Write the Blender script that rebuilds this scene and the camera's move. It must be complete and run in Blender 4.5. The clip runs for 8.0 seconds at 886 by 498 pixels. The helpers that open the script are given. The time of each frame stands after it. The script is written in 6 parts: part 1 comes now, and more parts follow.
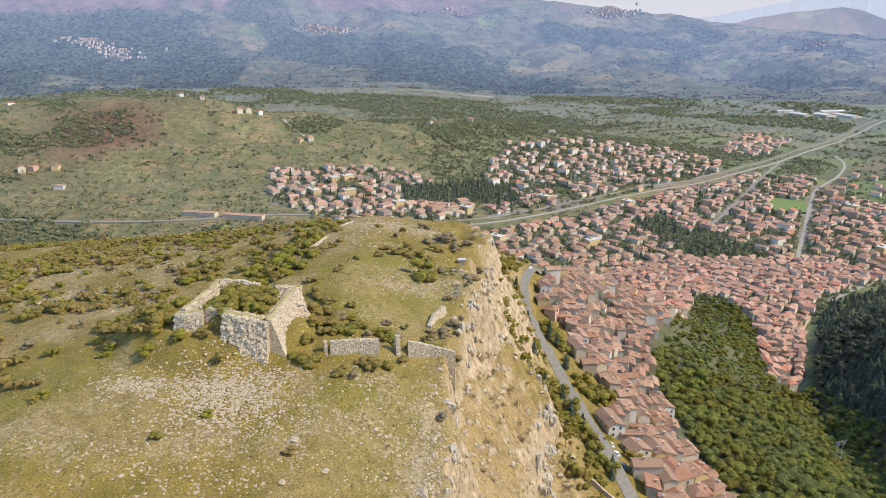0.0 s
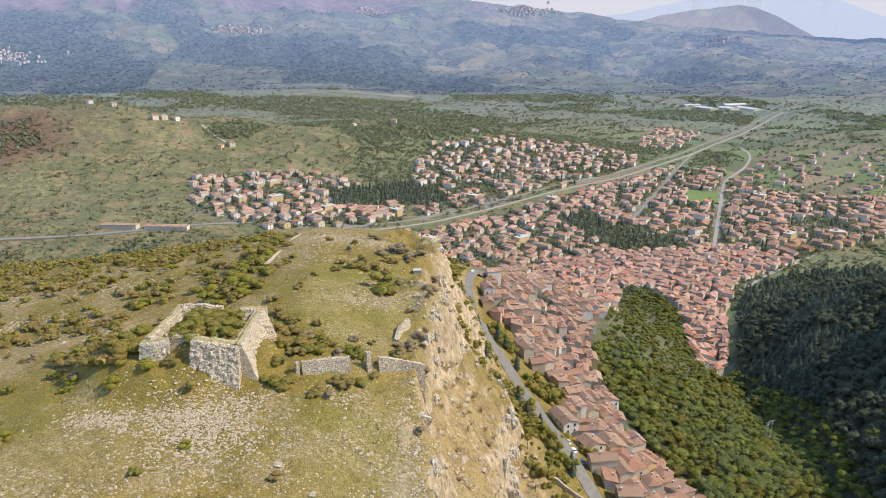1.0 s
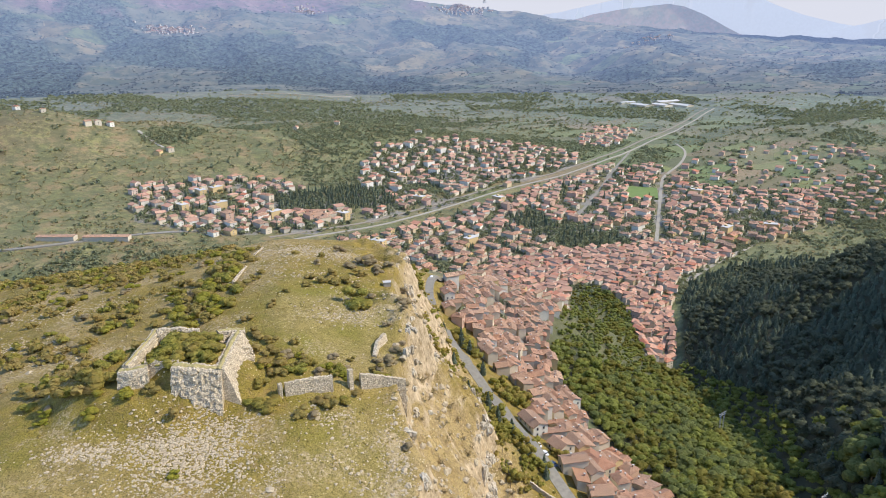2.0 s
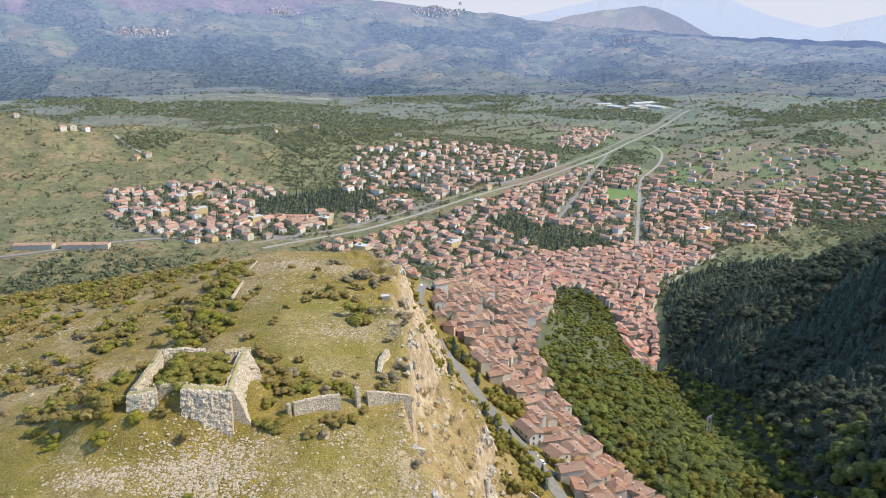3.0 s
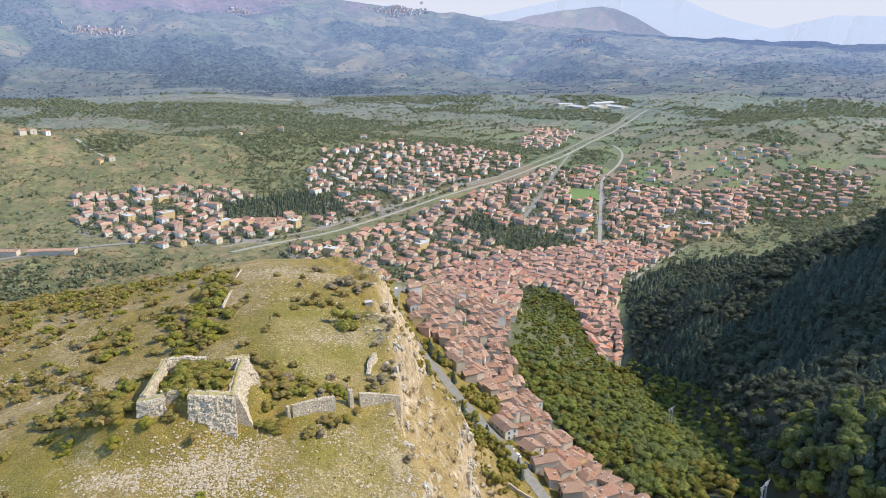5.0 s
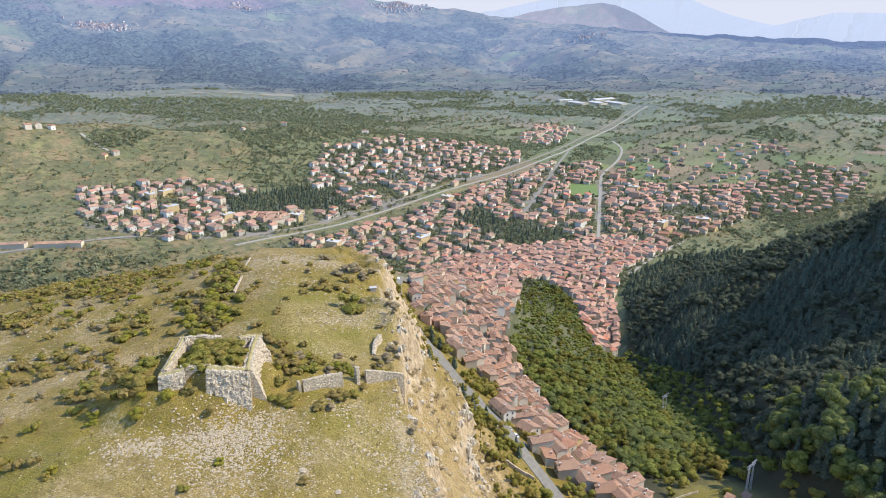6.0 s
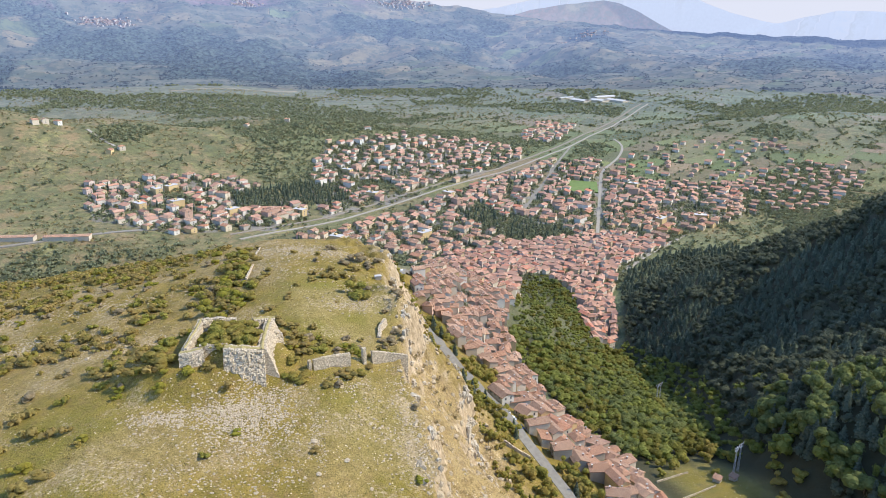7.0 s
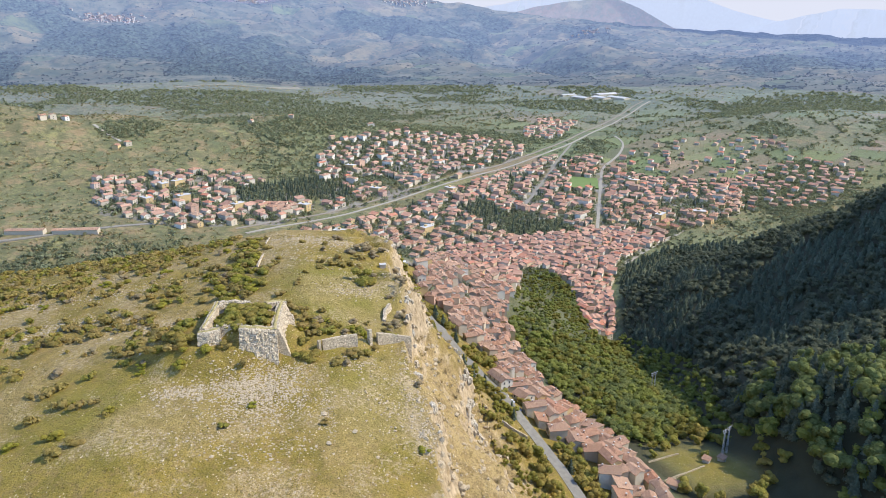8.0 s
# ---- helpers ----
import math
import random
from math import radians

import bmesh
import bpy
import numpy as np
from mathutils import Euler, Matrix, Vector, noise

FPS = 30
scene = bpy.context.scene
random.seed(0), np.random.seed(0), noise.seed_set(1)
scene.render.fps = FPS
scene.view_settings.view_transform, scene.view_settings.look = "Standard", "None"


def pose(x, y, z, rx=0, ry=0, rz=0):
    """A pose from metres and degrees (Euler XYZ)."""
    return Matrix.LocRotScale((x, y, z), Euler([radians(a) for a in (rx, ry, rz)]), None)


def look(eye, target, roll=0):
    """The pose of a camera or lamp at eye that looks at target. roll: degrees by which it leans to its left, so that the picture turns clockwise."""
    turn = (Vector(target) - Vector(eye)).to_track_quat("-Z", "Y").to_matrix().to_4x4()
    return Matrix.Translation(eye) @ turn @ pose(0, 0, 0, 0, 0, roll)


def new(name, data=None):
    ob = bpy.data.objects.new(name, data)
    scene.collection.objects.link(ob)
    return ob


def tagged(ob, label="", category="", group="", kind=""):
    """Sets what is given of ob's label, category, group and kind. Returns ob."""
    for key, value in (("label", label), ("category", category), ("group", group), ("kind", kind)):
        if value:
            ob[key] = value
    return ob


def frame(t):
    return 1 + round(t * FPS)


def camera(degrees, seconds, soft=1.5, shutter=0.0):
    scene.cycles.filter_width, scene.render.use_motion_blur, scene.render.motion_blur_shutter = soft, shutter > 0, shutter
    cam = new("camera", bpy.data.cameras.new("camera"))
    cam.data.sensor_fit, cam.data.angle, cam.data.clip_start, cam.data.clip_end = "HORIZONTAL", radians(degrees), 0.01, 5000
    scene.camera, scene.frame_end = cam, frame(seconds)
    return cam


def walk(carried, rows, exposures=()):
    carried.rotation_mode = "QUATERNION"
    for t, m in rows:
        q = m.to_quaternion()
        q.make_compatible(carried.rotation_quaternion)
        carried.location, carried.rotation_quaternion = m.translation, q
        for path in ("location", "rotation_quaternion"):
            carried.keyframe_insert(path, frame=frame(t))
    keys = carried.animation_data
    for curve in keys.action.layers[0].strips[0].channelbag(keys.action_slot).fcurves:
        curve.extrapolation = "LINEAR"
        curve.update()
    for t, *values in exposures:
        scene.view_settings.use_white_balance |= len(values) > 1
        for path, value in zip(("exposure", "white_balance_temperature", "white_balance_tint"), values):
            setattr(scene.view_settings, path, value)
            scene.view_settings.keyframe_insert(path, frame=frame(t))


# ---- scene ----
cam = camera(63.8, 8.0, soft=0.5)
# seconds, place, then turn to the left, tilt and lean in degrees
PATH = [
    (0, 0.00, 0.00, 300.00, 0.000, -17.225, 0.312),
    (0.5, -7.10, -0.91, 302.85, -3.805, -17.262, 0.056),
    (1, -13.51, -1.42, 305.95, -6.506, -17.341, -0.121),
    (1.5, -19.32, -1.15, 309.01, -9.418, -17.436, -0.281),
    (3, -33.57, 0.38, 318.06, -13.343, -17.465, -0.279),
    (3.5, -36.46, -0.58, 321.53, -14.518, -17.384, -0.347),
    (4, -39.21, -3.30, 324.56, -15.844, -17.406, -0.351),
    (5.5, -46.83, -20.44, 328.18, -16.457, -17.772, -0.059),
    (6, -49.19, -27.98, 328.57, -16.396, -17.922, 0.043),
    (6.5, -51.63, -35.72, 329.75, -16.348, -18.022, 0.142),
    (7, -54.04, -43.71, 330.40, -16.283, -18.158, 0.234),
    (7.5, -56.35, -51.94, 331.17, -16.199, -18.260, 0.304),
    (8, -58.71, -60.20, 332.09, -16.113, -18.396, 0.368),
]


def aimed(x, y, z, turn, tilt, lean):
    a, b = radians(turn), radians(tilt)
    ahead = Vector((-math.sin(a) * math.cos(b), math.cos(a) * math.cos(b), math.sin(b)))
    return look((x, y, z), Vector((x, y, z)) + 100 * ahead, lean)


walk(cam, [(t, aimed(*row)) for t, *row in PATH], [(0, 1.16, 6450, 14), (3.5, 1.26, 6180, 13), (8, 1.30, 6120, 14)])

# ---- daylight ----
SUN_TURN, SUN_UP = 103, 43.5  # degrees clockwise from +y, and above the horizon
world = bpy.data.worlds.new("sky")
scene.world = world
world.use_nodes = True
_n = world.node_tree.nodes
_sky = _n.new("ShaderNodeTexSky")
_sky.sky_type, _sky.sun_disc = "NISHITA", False
_sky.sun_elevation, _sky.sun_rotation = radians(SUN_UP), radians(SUN_TURN)
_sky.air_density, _sky.dust_density, _sky.ozone_density, _sky.altitude = 1.0, 0.3, 2.5, 1200
world.node_tree.links.new(_sky.outputs[0], _n["Background"].inputs[0])
_n["Background"].inputs[1].default_value = 0.15
sun = new("sun", bpy.data.lights.new("sun", "SUN"))
sun.data.energy, sun.data.angle, sun.data.color = 2.25, radians(0.5), (1.0, 0.905, 0.69)
_s = Vector((math.sin(radians(SUN_TURN)) * math.cos(radians(SUN_UP)), math.cos(radians(SUN_TURN)) * math.cos(radians(SUN_UP)), math.sin(radians(SUN_UP))))
sun.matrix_world = look(_s * 1000, (0, 0, 0))


# ---- materials ----
class Mat:
    """A node material, with short ways to add and join nodes."""

    def __init__(self, name, rough=0.9):
        self.m = bpy.data.materials.new(name)
        self.m.use_nodes = True
        self.t = self.m.node_tree
        self.bsdf = self.t.nodes["Principled BSDF"]
        self.bsdf.inputs["Roughness"].default_value = rough
        self.bsdf.inputs["Specular IOR Level"].default_value = 0.25
        self.pos = self.add("ShaderNodeNewGeometry").outputs["Position"]

    def add(self, kind, **props):
        n = self.t.nodes.new(kind)
        for k, v in props.items():
            setattr(n, k, v)
        return n

    def link(self, a, b):
        self.t.links.new(a, b)

    def noise(self, size, detail=4, rough=0.55, stretch=None):
        n = self.add("ShaderNodeTexNoise")
        n.inputs["Scale"].default_value = 1.0 / size
        n.inputs["Detail"].default_value, n.inputs["Roughness"].default_value = detail, rough
        if stretch:
            mp = self.add("ShaderNodeMapping")
            mp.inputs["Scale"].default_value = stretch
            self.link(self.pos, mp.inputs["Vector"])
            self.link(mp.outputs[0], n.inputs["Vector"])
        else:
            self.link(self.pos, n.inputs["Vector"])
        return n.outputs[0]

    def voronoi(self, size, feature="F1", out="Distance"):
        n = self.add("ShaderNodeTexVoronoi", feature=feature)
        n.inputs["Scale"].default_value = 1.0 / size
        self.link(self.pos, n.inputs["Vector"])
        return n.outputs[out]

    def ramp(self, fac, *stops):
        """stops: (place, colour or grey)."""
        n = self.add("ShaderNodeValToRGB")
        e = n.color_ramp.elements
        while len(e) < len(stops):
            e.new(0.5)
        for el, (p, c) in zip(e, stops):
            el.position = p
            el.color = (c, c, c, 1) if isinstance(c, (int, float)) else (*c, 1)
        self.link(fac, n.inputs[0])
        return n.outputs[0]

    def mix(self, fac, a, b, blend="MIX"):
        n = self.add("ShaderNodeMix", data_type="RGBA", blend_type=blend)
        for sock, v in ((n.inputs[0], fac), (n.inputs[6], a), (n.inputs[7], b)):
            if isinstance(v, (int, float)):
                sock.default_value = v
            elif isinstance(v, tuple):
                sock.default_value = (*v, 1)
            else:
                self.link(v, sock)
        return n.outputs[2]

    def math(self, op, a, b=0.0):
        n = self.add("ShaderNodeMath", operation=op)
        for sock, v in ((n.inputs[0], a), (n.inputs[1], b)):
            if isinstance(v, (int, float)):
                sock.default_value = v
            else:
                self.link(v, sock)
        return n.outputs[0]

    def attr(self, name):
        return self.add("ShaderNodeAttribute", attribute_name=name).outputs["Fac"]

    def island(self):
        return self.add("ShaderNodeNewGeometry").outputs["Random Per Island"]

    def chance(self):
        return self.add("ShaderNodeObjectInfo").outputs["Random"]

    def done(self, colour, bump=None, depth=0.1, rough=None):
        if isinstance(colour, tuple):
            self.bsdf.inputs["Base Color"].default_value = (*colour, 1)
        else:
            self.link(colour, self.bsdf.inputs["Base Color"])
        if bump is not None:
            b = self.add("ShaderNodeBump")
            b.inputs["Distance"].default_value = depth
            self.link(bump, b.inputs["Height"])
            self.link(b.outputs[0], self.bsdf.inputs["Normal"])
        if rough is not None:
            self.link(rough, self.bsdf.inputs["Roughness"])
        return self.m


def ground_material():
    m = Mat("ground_cover", 0.95)
    mid, fine, tiny = m.noise(9, 6, 0.6), m.noise(1.1, 5, 0.7), m.noise(0.45, 4, 0.75)
    grass = m.mix(m.ramp(mid, (0.38, 0), (0.62, 1)), (0.175, 0.133, 0.020), (0.299, 0.209, 0.041))
    lush = m.mix(fine, (0.154, 0.146, 0.015), (0.247, 0.209, 0.030))
    grass = m.mix(m.attr("lush"), grass, lush)
    brown = m.ramp(m.noise(3.2, 6, 0.7), (0.5, 0), (0.62, 0.6))
    grass = m.mix(m.math("MULTIPLY", brown, m.math("SUBTRACT", 1.0, m.math("MULTIPLY", m.attr("lush"), 0.8))), grass, (0.258, 0.164, 0.070))
    dry = m.mix(fine, (0.340, 0.240, 0.094), (0.484, 0.352, 0.152))
    dry = m.mix(m.ramp(m.noise(3.5, 7, 0.75, (1, 1, 0.5)), (0.42, 0.75), (0.55, 0)), dry, (0.206, 0.136, 0.061))
    grass = m.mix(m.attr("dry"), grass, dry)
    grass = m.mix(m.ramp(tiny, (0.38, 0.8), (0.5, 0)), grass, (0.077, 0.066, 0.015))
    grass = m.mix(m.ramp(m.noise(0.6, 5, 0.75, (1, 1.7, 1)), (0.53, 0), (0.66, 0.55)), grass, (0.443, 0.329, 0.123))
    rock = m.mix(m.ramp(m.noise(2.2, 8, 0.7, (1, 1, 0.6)), (0.35, 0), (0.65, 1)), (0.288, 0.211, 0.115), (0.639, 0.498, 0.320))
    rock = m.mix(m.ramp(m.noise(5, 6, 0.7), (0.55, 0), (0.75, 0.7)), rock, (0.330, 0.221, 0.098))
    rock = m.mix(m.ramp(m.noise(1.3, 6, 0.8, (1, 1, 0.25)), (0.36, 0.8), (0.46, 0)), rock, (0.124, 0.085, 0.045))
    speckle = m.ramp(m.noise(1.1, 8, 0.78), (0.50, 0), (0.54, 1))
    loose = m.math("MULTIPLY", m.attr("rock"), speckle)
    near = m.mix(m.math("MAXIMUM", loose, m.math("SUBTRACT", m.math("MULTIPLY", m.attr("rock"), 2.2), 1.2)), grass, rock)
    # small white stones lying in the turf
    stones = m.math("MULTIPLY", m.ramp(m.voronoi(1.25), (0.16, 1), (0.24, 0)), m.ramp(m.noise(6.5, 5, 0.65), (0.49, 0), (0.60, 1)))
    near = m.mix(stones, near, (0.618, 0.498, 0.320))
    # woods, hedged fields and scrub of the valley
    wood = m.mix(m.ramp(m.noise(14, 6, 0.7), (0.35, 0), (0.65, 1)), (0.095, 0.115, 0.055), (0.19, 0.205, 0.095))
    scrub = m.ramp(m.noise(85, 9, 0.72), (0.36, (0.13, 0.145, 0.07)), (0.46, (0.195, 0.185, 0.075)), (0.53, (0.26, 0.205, 0.105)), (0.6, (0.25, 0.235, 0.09)), (0.7, (0.33, 0.265, 0.14)))
    scrub = m.mix(m.ramp(m.noise(26, 8, 0.78), (0.45, 0.8), (0.54, 0)), scrub, (0.125, 0.125, 0.06))
    scrub = m.mix(m.ramp(m.noise(9, 6, 0.78), (0.45, 0.75), (0.52, 0)), scrub, (0.10, 0.105, 0.05))
    scrub = m.mix(m.ramp(m.noise(45, 6, 0.7), (0.53, 0), (0.62, 0.7)), scrub, (0.29, 0.20, 0.105))
    field = m.ramp(m.attr("plot"), (0.0, (0.128, 0.160, 0.068)), (0.2, (0.230, 0.248, 0.090)), (0.35, (0.111, 0.132, 0.063)), (0.5, (0.297, 0.248, 0.135)), (0.62, (0.162, 0.200, 0.077)), (0.75, (0.102, 0.120, 0.059)), (0.88, (0.340, 0.224, 0.153)), (1.0, (0.204, 0.216, 0.099)))
    field = m.mix(m.ramp(m.noise(25, 5), (0.3, 0.25), (0.7, 0)), field, (0.10, 0.11, 0.05))
    field = m.mix(m.ramp(m.noise(7, 5, 0.7), (0.42, 0.5), (0.52, 0)), field, (0.11, 0.13, 0.06))
    far = m.mix(m.attr("field"), scrub, field)
    far = m.mix(m.attr("wood"), far, wood)
    # haze painted into the ground colour: bluish grey mixed in with distance
    far = m.mix(m.math("MULTIPLY", m.attr("valley_haze"), 0.65), far, m.mix(m.ramp(m.noise(40, 7, 0.7), (0.4, 0), (0.6, 1)), (0.12, 0.15, 0.15), (0.22, 0.24, 0.215)))
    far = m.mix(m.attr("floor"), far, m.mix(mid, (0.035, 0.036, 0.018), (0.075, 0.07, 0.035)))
    far = m.mix(m.attr("burnt"), far, m.mix(mid, (0.12, 0.06, 0.045), (0.20, 0.11, 0.075)))
    bare = m.mix(m.ramp(m.noise(70, 8, 0.7), (0.35, 0), (0.65, 1)), (0.22, 0.18, 0.15), (0.40, 0.35, 0.31))
    far = m.mix(m.attr("bare"), far, bare)
    town = m.mix(mid, (0.20, 0.18, 0.15), (0.30, 0.28, 0.25))
    far = m.mix(m.attr("town"), far, town)
    bump = m.math("ADD", m.noise(0.9, 6, 0.7), m.math("MULTIPLY", m.noise(4, 6, 0.7), 2.0))
    return m.done(m.mix(m.attr("distance_cover"), near, far), bump, 0.5)


def simple(name, a, b, size, rough=0.85, bump=0.02, vary=0.0):
    """Two-tone mottled surface, shifted in tone from thing to thing."""
    m = Mat(name, rough)
    fine = m.noise(size, 6, 0.65)
    c = m.mix(m.ramp(fine, (0.3, 0), (0.7, 1)), a, b)
    if vary:
        c = m.mix(m.math("MULTIPLY", m.chance(), vary), c, tuple(v * 0.35 for v in a))
    return m.done(c, fine, bump)


def leaf_material(name, dark, light, warm, share=0.25, crowns=0.0):
    m = Mat(name, 0.75)
    r = m.island()
    c = m.mix(r, dark, light)
    patch = m.ramp(m.noise(11, 3), (0.45, 0), (0.62, share))
    c = m.mix(patch, c, warm)
    c = m.mix(m.ramp(m.noise(7.5, 2), (0.42, crowns), (0.58, 0)), c, tuple(v * 0.8 for v in dark))
    m.done(c)
    m.bsdf.inputs["Specular IOR Level"].default_value = 0.2
    thin = m.add("ShaderNodeBsdfTranslucent")
    m.link(c, thin.inputs[0])
    both = m.add("ShaderNodeMixShader")
    both.inputs[0].default_value = 0.48
    m.link(m.bsdf.outputs[0], both.inputs[1])
    m.link(thin.outputs[0], both.inputs[2])
    m.link(both.outputs[0], m.t.nodes["Material Output"].inputs[0])
    return m.m


def roof_material(name, a, b, c):
    """Clay pantiles: rows down the slope, old and new tiles mixed, lichen."""
    m = Mat(name, 0.85)
    uv = m.add("ShaderNodeUVMap").outputs[0]
    wave = m.add("ShaderNodeTexWave", wave_type="BANDS", bands_direction="X")
    wave.inputs["Scale"].default_value = 1.05
    wave.inputs["Distortion"].default_value = 0.6
    wave.inputs["Detail Scale"].default_value = 2
    m.link(uv, wave.inputs["Vector"])
    rnd = m.chance()
    base = m.mix(m.ramp(m.noise(0.7, 5, 0.7), (0.3, 0), (0.7, 1)), a, b)
    base = m.mix(m.ramp(m.noise(3.5, 5, 0.6), (0.45, 0), (0.65, 0.85)), base, c)
    base = m.mix(m.ramp(m.noise(1.2, 6, 0.75), (0.40, 0.55), (0.52, 0)), base, (0.17, 0.115, 0.085))
    base = m.mix(m.ramp(m.noise(1.7, 5, 0.75), (0.52, 0), (0.66, 0.5)), base, (0.62, 0.43, 0.31))
    base = m.mix(m.ramp(rnd, (0.0, 0.0), (0.35, 0.0), (0.6, 0.45), (1.0, 0.8)), base, m.mix(m.noise(0.8, 4), (0.25, 0.15, 0.10), (0.42, 0.28, 0.2)))
    kiln = m.ramp(rnd, (0.0, (0.589, 0.313, 0.167)), (0.22, (0.351, 0.193, 0.114)), (0.42, (0.674, 0.460, 0.290)), (0.6, (0.494, 0.230, 0.106)), (0.8, (0.408, 0.276, 0.176)), (1.0, (0.608, 0.368, 0.220)))
    base = m.mix(0.45, base, kiln)
    base = m.mix(m.ramp(wave.outputs[0], (0.1, 0.6), (0.5, 0)), base, (0.09, 0.05, 0.035))
    return m.done(base, wave.outputs[0], 0.08)


def crag_material():
    """Limestone with upright fissures and ochre stains."""
    m = Mat("fissured_limestone", 0.92)
    c = m.mix(m.ramp(m.noise(1.1, 7, 0.7, (1, 1, 0.3)), (0.35, 0), (0.65, 1)), (0.34, 0.285, 0.20), (0.66, 0.58, 0.45))
    c = m.mix(m.ramp(m.noise(3.5, 5, 0.7), (0.5, 0), (0.72, 0.65)), c, (0.40, 0.28, 0.14))
    crack = m.noise(0.8, 6, 0.8, (1, 1, 0.22))
    c = m.mix(m.ramp(crack, (0.36, 0.8), (0.46, 0)), c, (0.13, 0.105, 0.07))
    return m.done(c, crack, 0.35)


M = {}
M["ground"] = ground_material()
M["leaf"] = leaf_material("broad_leaves", (0.195, 0.190, 0.034), (0.429, 0.379, 0.078), (0.403, 0.287, 0.078), 0.7)
M["wood_leaf"] = leaf_material("woodland_leaves", (0.17, 0.195, 0.035), (0.33, 0.345, 0.08), (0.31, 0.285, 0.06), 0.4, 0.1)
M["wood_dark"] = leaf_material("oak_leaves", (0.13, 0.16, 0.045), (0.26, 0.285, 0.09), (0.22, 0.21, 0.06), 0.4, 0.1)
# hazy shade of the far slope put into a darker, greyer leaf colour
M["shade_leaf"] = leaf_material("shaded_slope_leaves", (0.095, 0.11, 0.065), (0.18, 0.195, 0.115), (0.15, 0.145, 0.08), 0.3, 0.1)
M["wood_gold"] = leaf_material("turning_leaves", (0.14, 0.14, 0.02), (0.29, 0.265, 0.055), (0.30, 0.23, 0.05), 0.5, 0.2)
M["shrub"] = leaf_material("shrub_leaves", (0.250, 0.197, 0.052), (0.460, 0.362, 0.112), (0.400, 0.282, 0.103), 0.6)
M["lime"] = leaf_material("bright_leaves", (0.196, 0.195, 0.020), (0.414, 0.373, 0.054), (0.414, 0.313, 0.059), 0.5)
M["twig"] = leaf_material("bare_twigs", (0.28, 0.215, 0.115), (0.45, 0.35, 0.20), (0.38, 0.31, 0.15), 0.5)
M["pine"] = leaf_material("conifer_needles", (0.10, 0.13, 0.09), (0.21, 0.25, 0.17), (0.10, 0.11, 0.07), 0.4)
M["bark"] = simple("bark", (0.10, 0.075, 0.05), (0.2, 0.16, 0.12), 0.3)
M["rock"] = simple("limestone", (0.270, 0.211, 0.129), (0.560, 0.456, 0.305), 0.45, 0.9, 0.12)
M["crag"] = crag_material()
M["asphalt"] = simple("asphalt", (0.20, 0.18, 0.145), (0.29, 0.265, 0.215), 2.0, 0.9)
M["gravel"] = simple("pale_gravel", (0.27, 0.24, 0.19), (0.38, 0.345, 0.28), 3.0, 0.95)
M["ballast"] = simple("railway_ballast", (0.21, 0.175, 0.135), (0.30, 0.26, 0.20), 3.0, 0.95)
M["pitch"] = simple("mown_turf", (0.13, 0.19, 0.05), (0.17, 0.22, 0.07), 14.0, 0.95)
M["roof"] = roof_material("clay_roof_tiles", (0.446, 0.241, 0.153), (0.601, 0.350, 0.234), (0.369, 0.214, 0.140))
M["roof_new"] = roof_material("new_clay_tiles", (0.46, 0.17, 0.09), (0.56, 0.24, 0.14), (0.42, 0.17, 0.10))
for _k, _c in (("plaster", (0.68, 0.58, 0.43)), ("white_wall", (0.76, 0.71, 0.61)), ("ochre_wall", (0.68, 0.50, 0.25)), ("pink_wall", (0.62, 0.41, 0.30)), ("grey_wall", (0.52, 0.47, 0.39)), ("stone_wall", (0.50, 0.42, 0.31))):
    M[_k] = simple(_k, tuple(v * 0.85 for v in _c), _c, 1.5, 0.9, 0.02, 0.25)
M["window"] = simple("dark_window_glass", (0.03, 0.035, 0.04), (0.07, 0.075, 0.08), 0.5, 0.25)
M["shutter"] = simple("brown_shutter", (0.13, 0.08, 0.05), (0.22, 0.14, 0.09), 0.4, 0.7)
M["concrete"] = simple("concrete", (0.42, 0.40, 0.37), (0.56, 0.54, 0.50), 0.8, 0.9)
M["steel"] = simple("galvanised_steel", (0.4, 0.41, 0.42), (0.5, 0.5, 0.5), 0.5, 0.5)
# paler, bluer than the near leaves: valley haze put into the leaf colour
M["far_leaf"] = leaf_material("valley_trees", (0.165, 0.185, 0.105), (0.285, 0.305, 0.165), (0.30, 0.275, 0.14), 0.6)

M["valley_shrub"] = leaf_material("valley_scrub_leaves", (0.23, 0.205, 0.09), (0.36, 0.31, 0.15), (0.37, 0.27, 0.15), 0.7)


def masonry_material():
    m = Mat("rubble_masonry", 0.92)
    cell = m.voronoi(0.42)
    tone = m.add("ShaderNodeSeparateColor")
    m.link(m.voronoi(0.42, out="Color"), tone.inputs[0])
    c = m.mix(tone.outputs[0], (0.460, 0.371, 0.249), (0.720, 0.592, 0.413))
    c = m.mix(m.ramp(m.noise(2.5, 6, 0.7), (0.5, 0), (0.75, 0.6)), c, (0.30, 0.25, 0.17))
    c = m.mix(m.ramp(cell, (0.4, 0), (0.7, 0.6)), c, (0.24, 0.20, 0.145))
    c = m.mix(m.ramp(m.noise(0.9, 6, 0.75, (0.5, 0.5, 2.2)), (0.36, 0.55), (0.5, 0)), c, (0.22, 0.18, 0.12))
    return m.done(c, m.math("SUBTRACT", m.noise(0.7, 6, 0.7), m.math("MULTIPLY", cell, 0.5)), 0.3)


M["masonry"] = masonry_material()
M["turf"] = simple("dry_turf", (0.24, 0.20, 0.07), (0.45, 0.37, 0.17), 0.7, 0.95, 0.15)


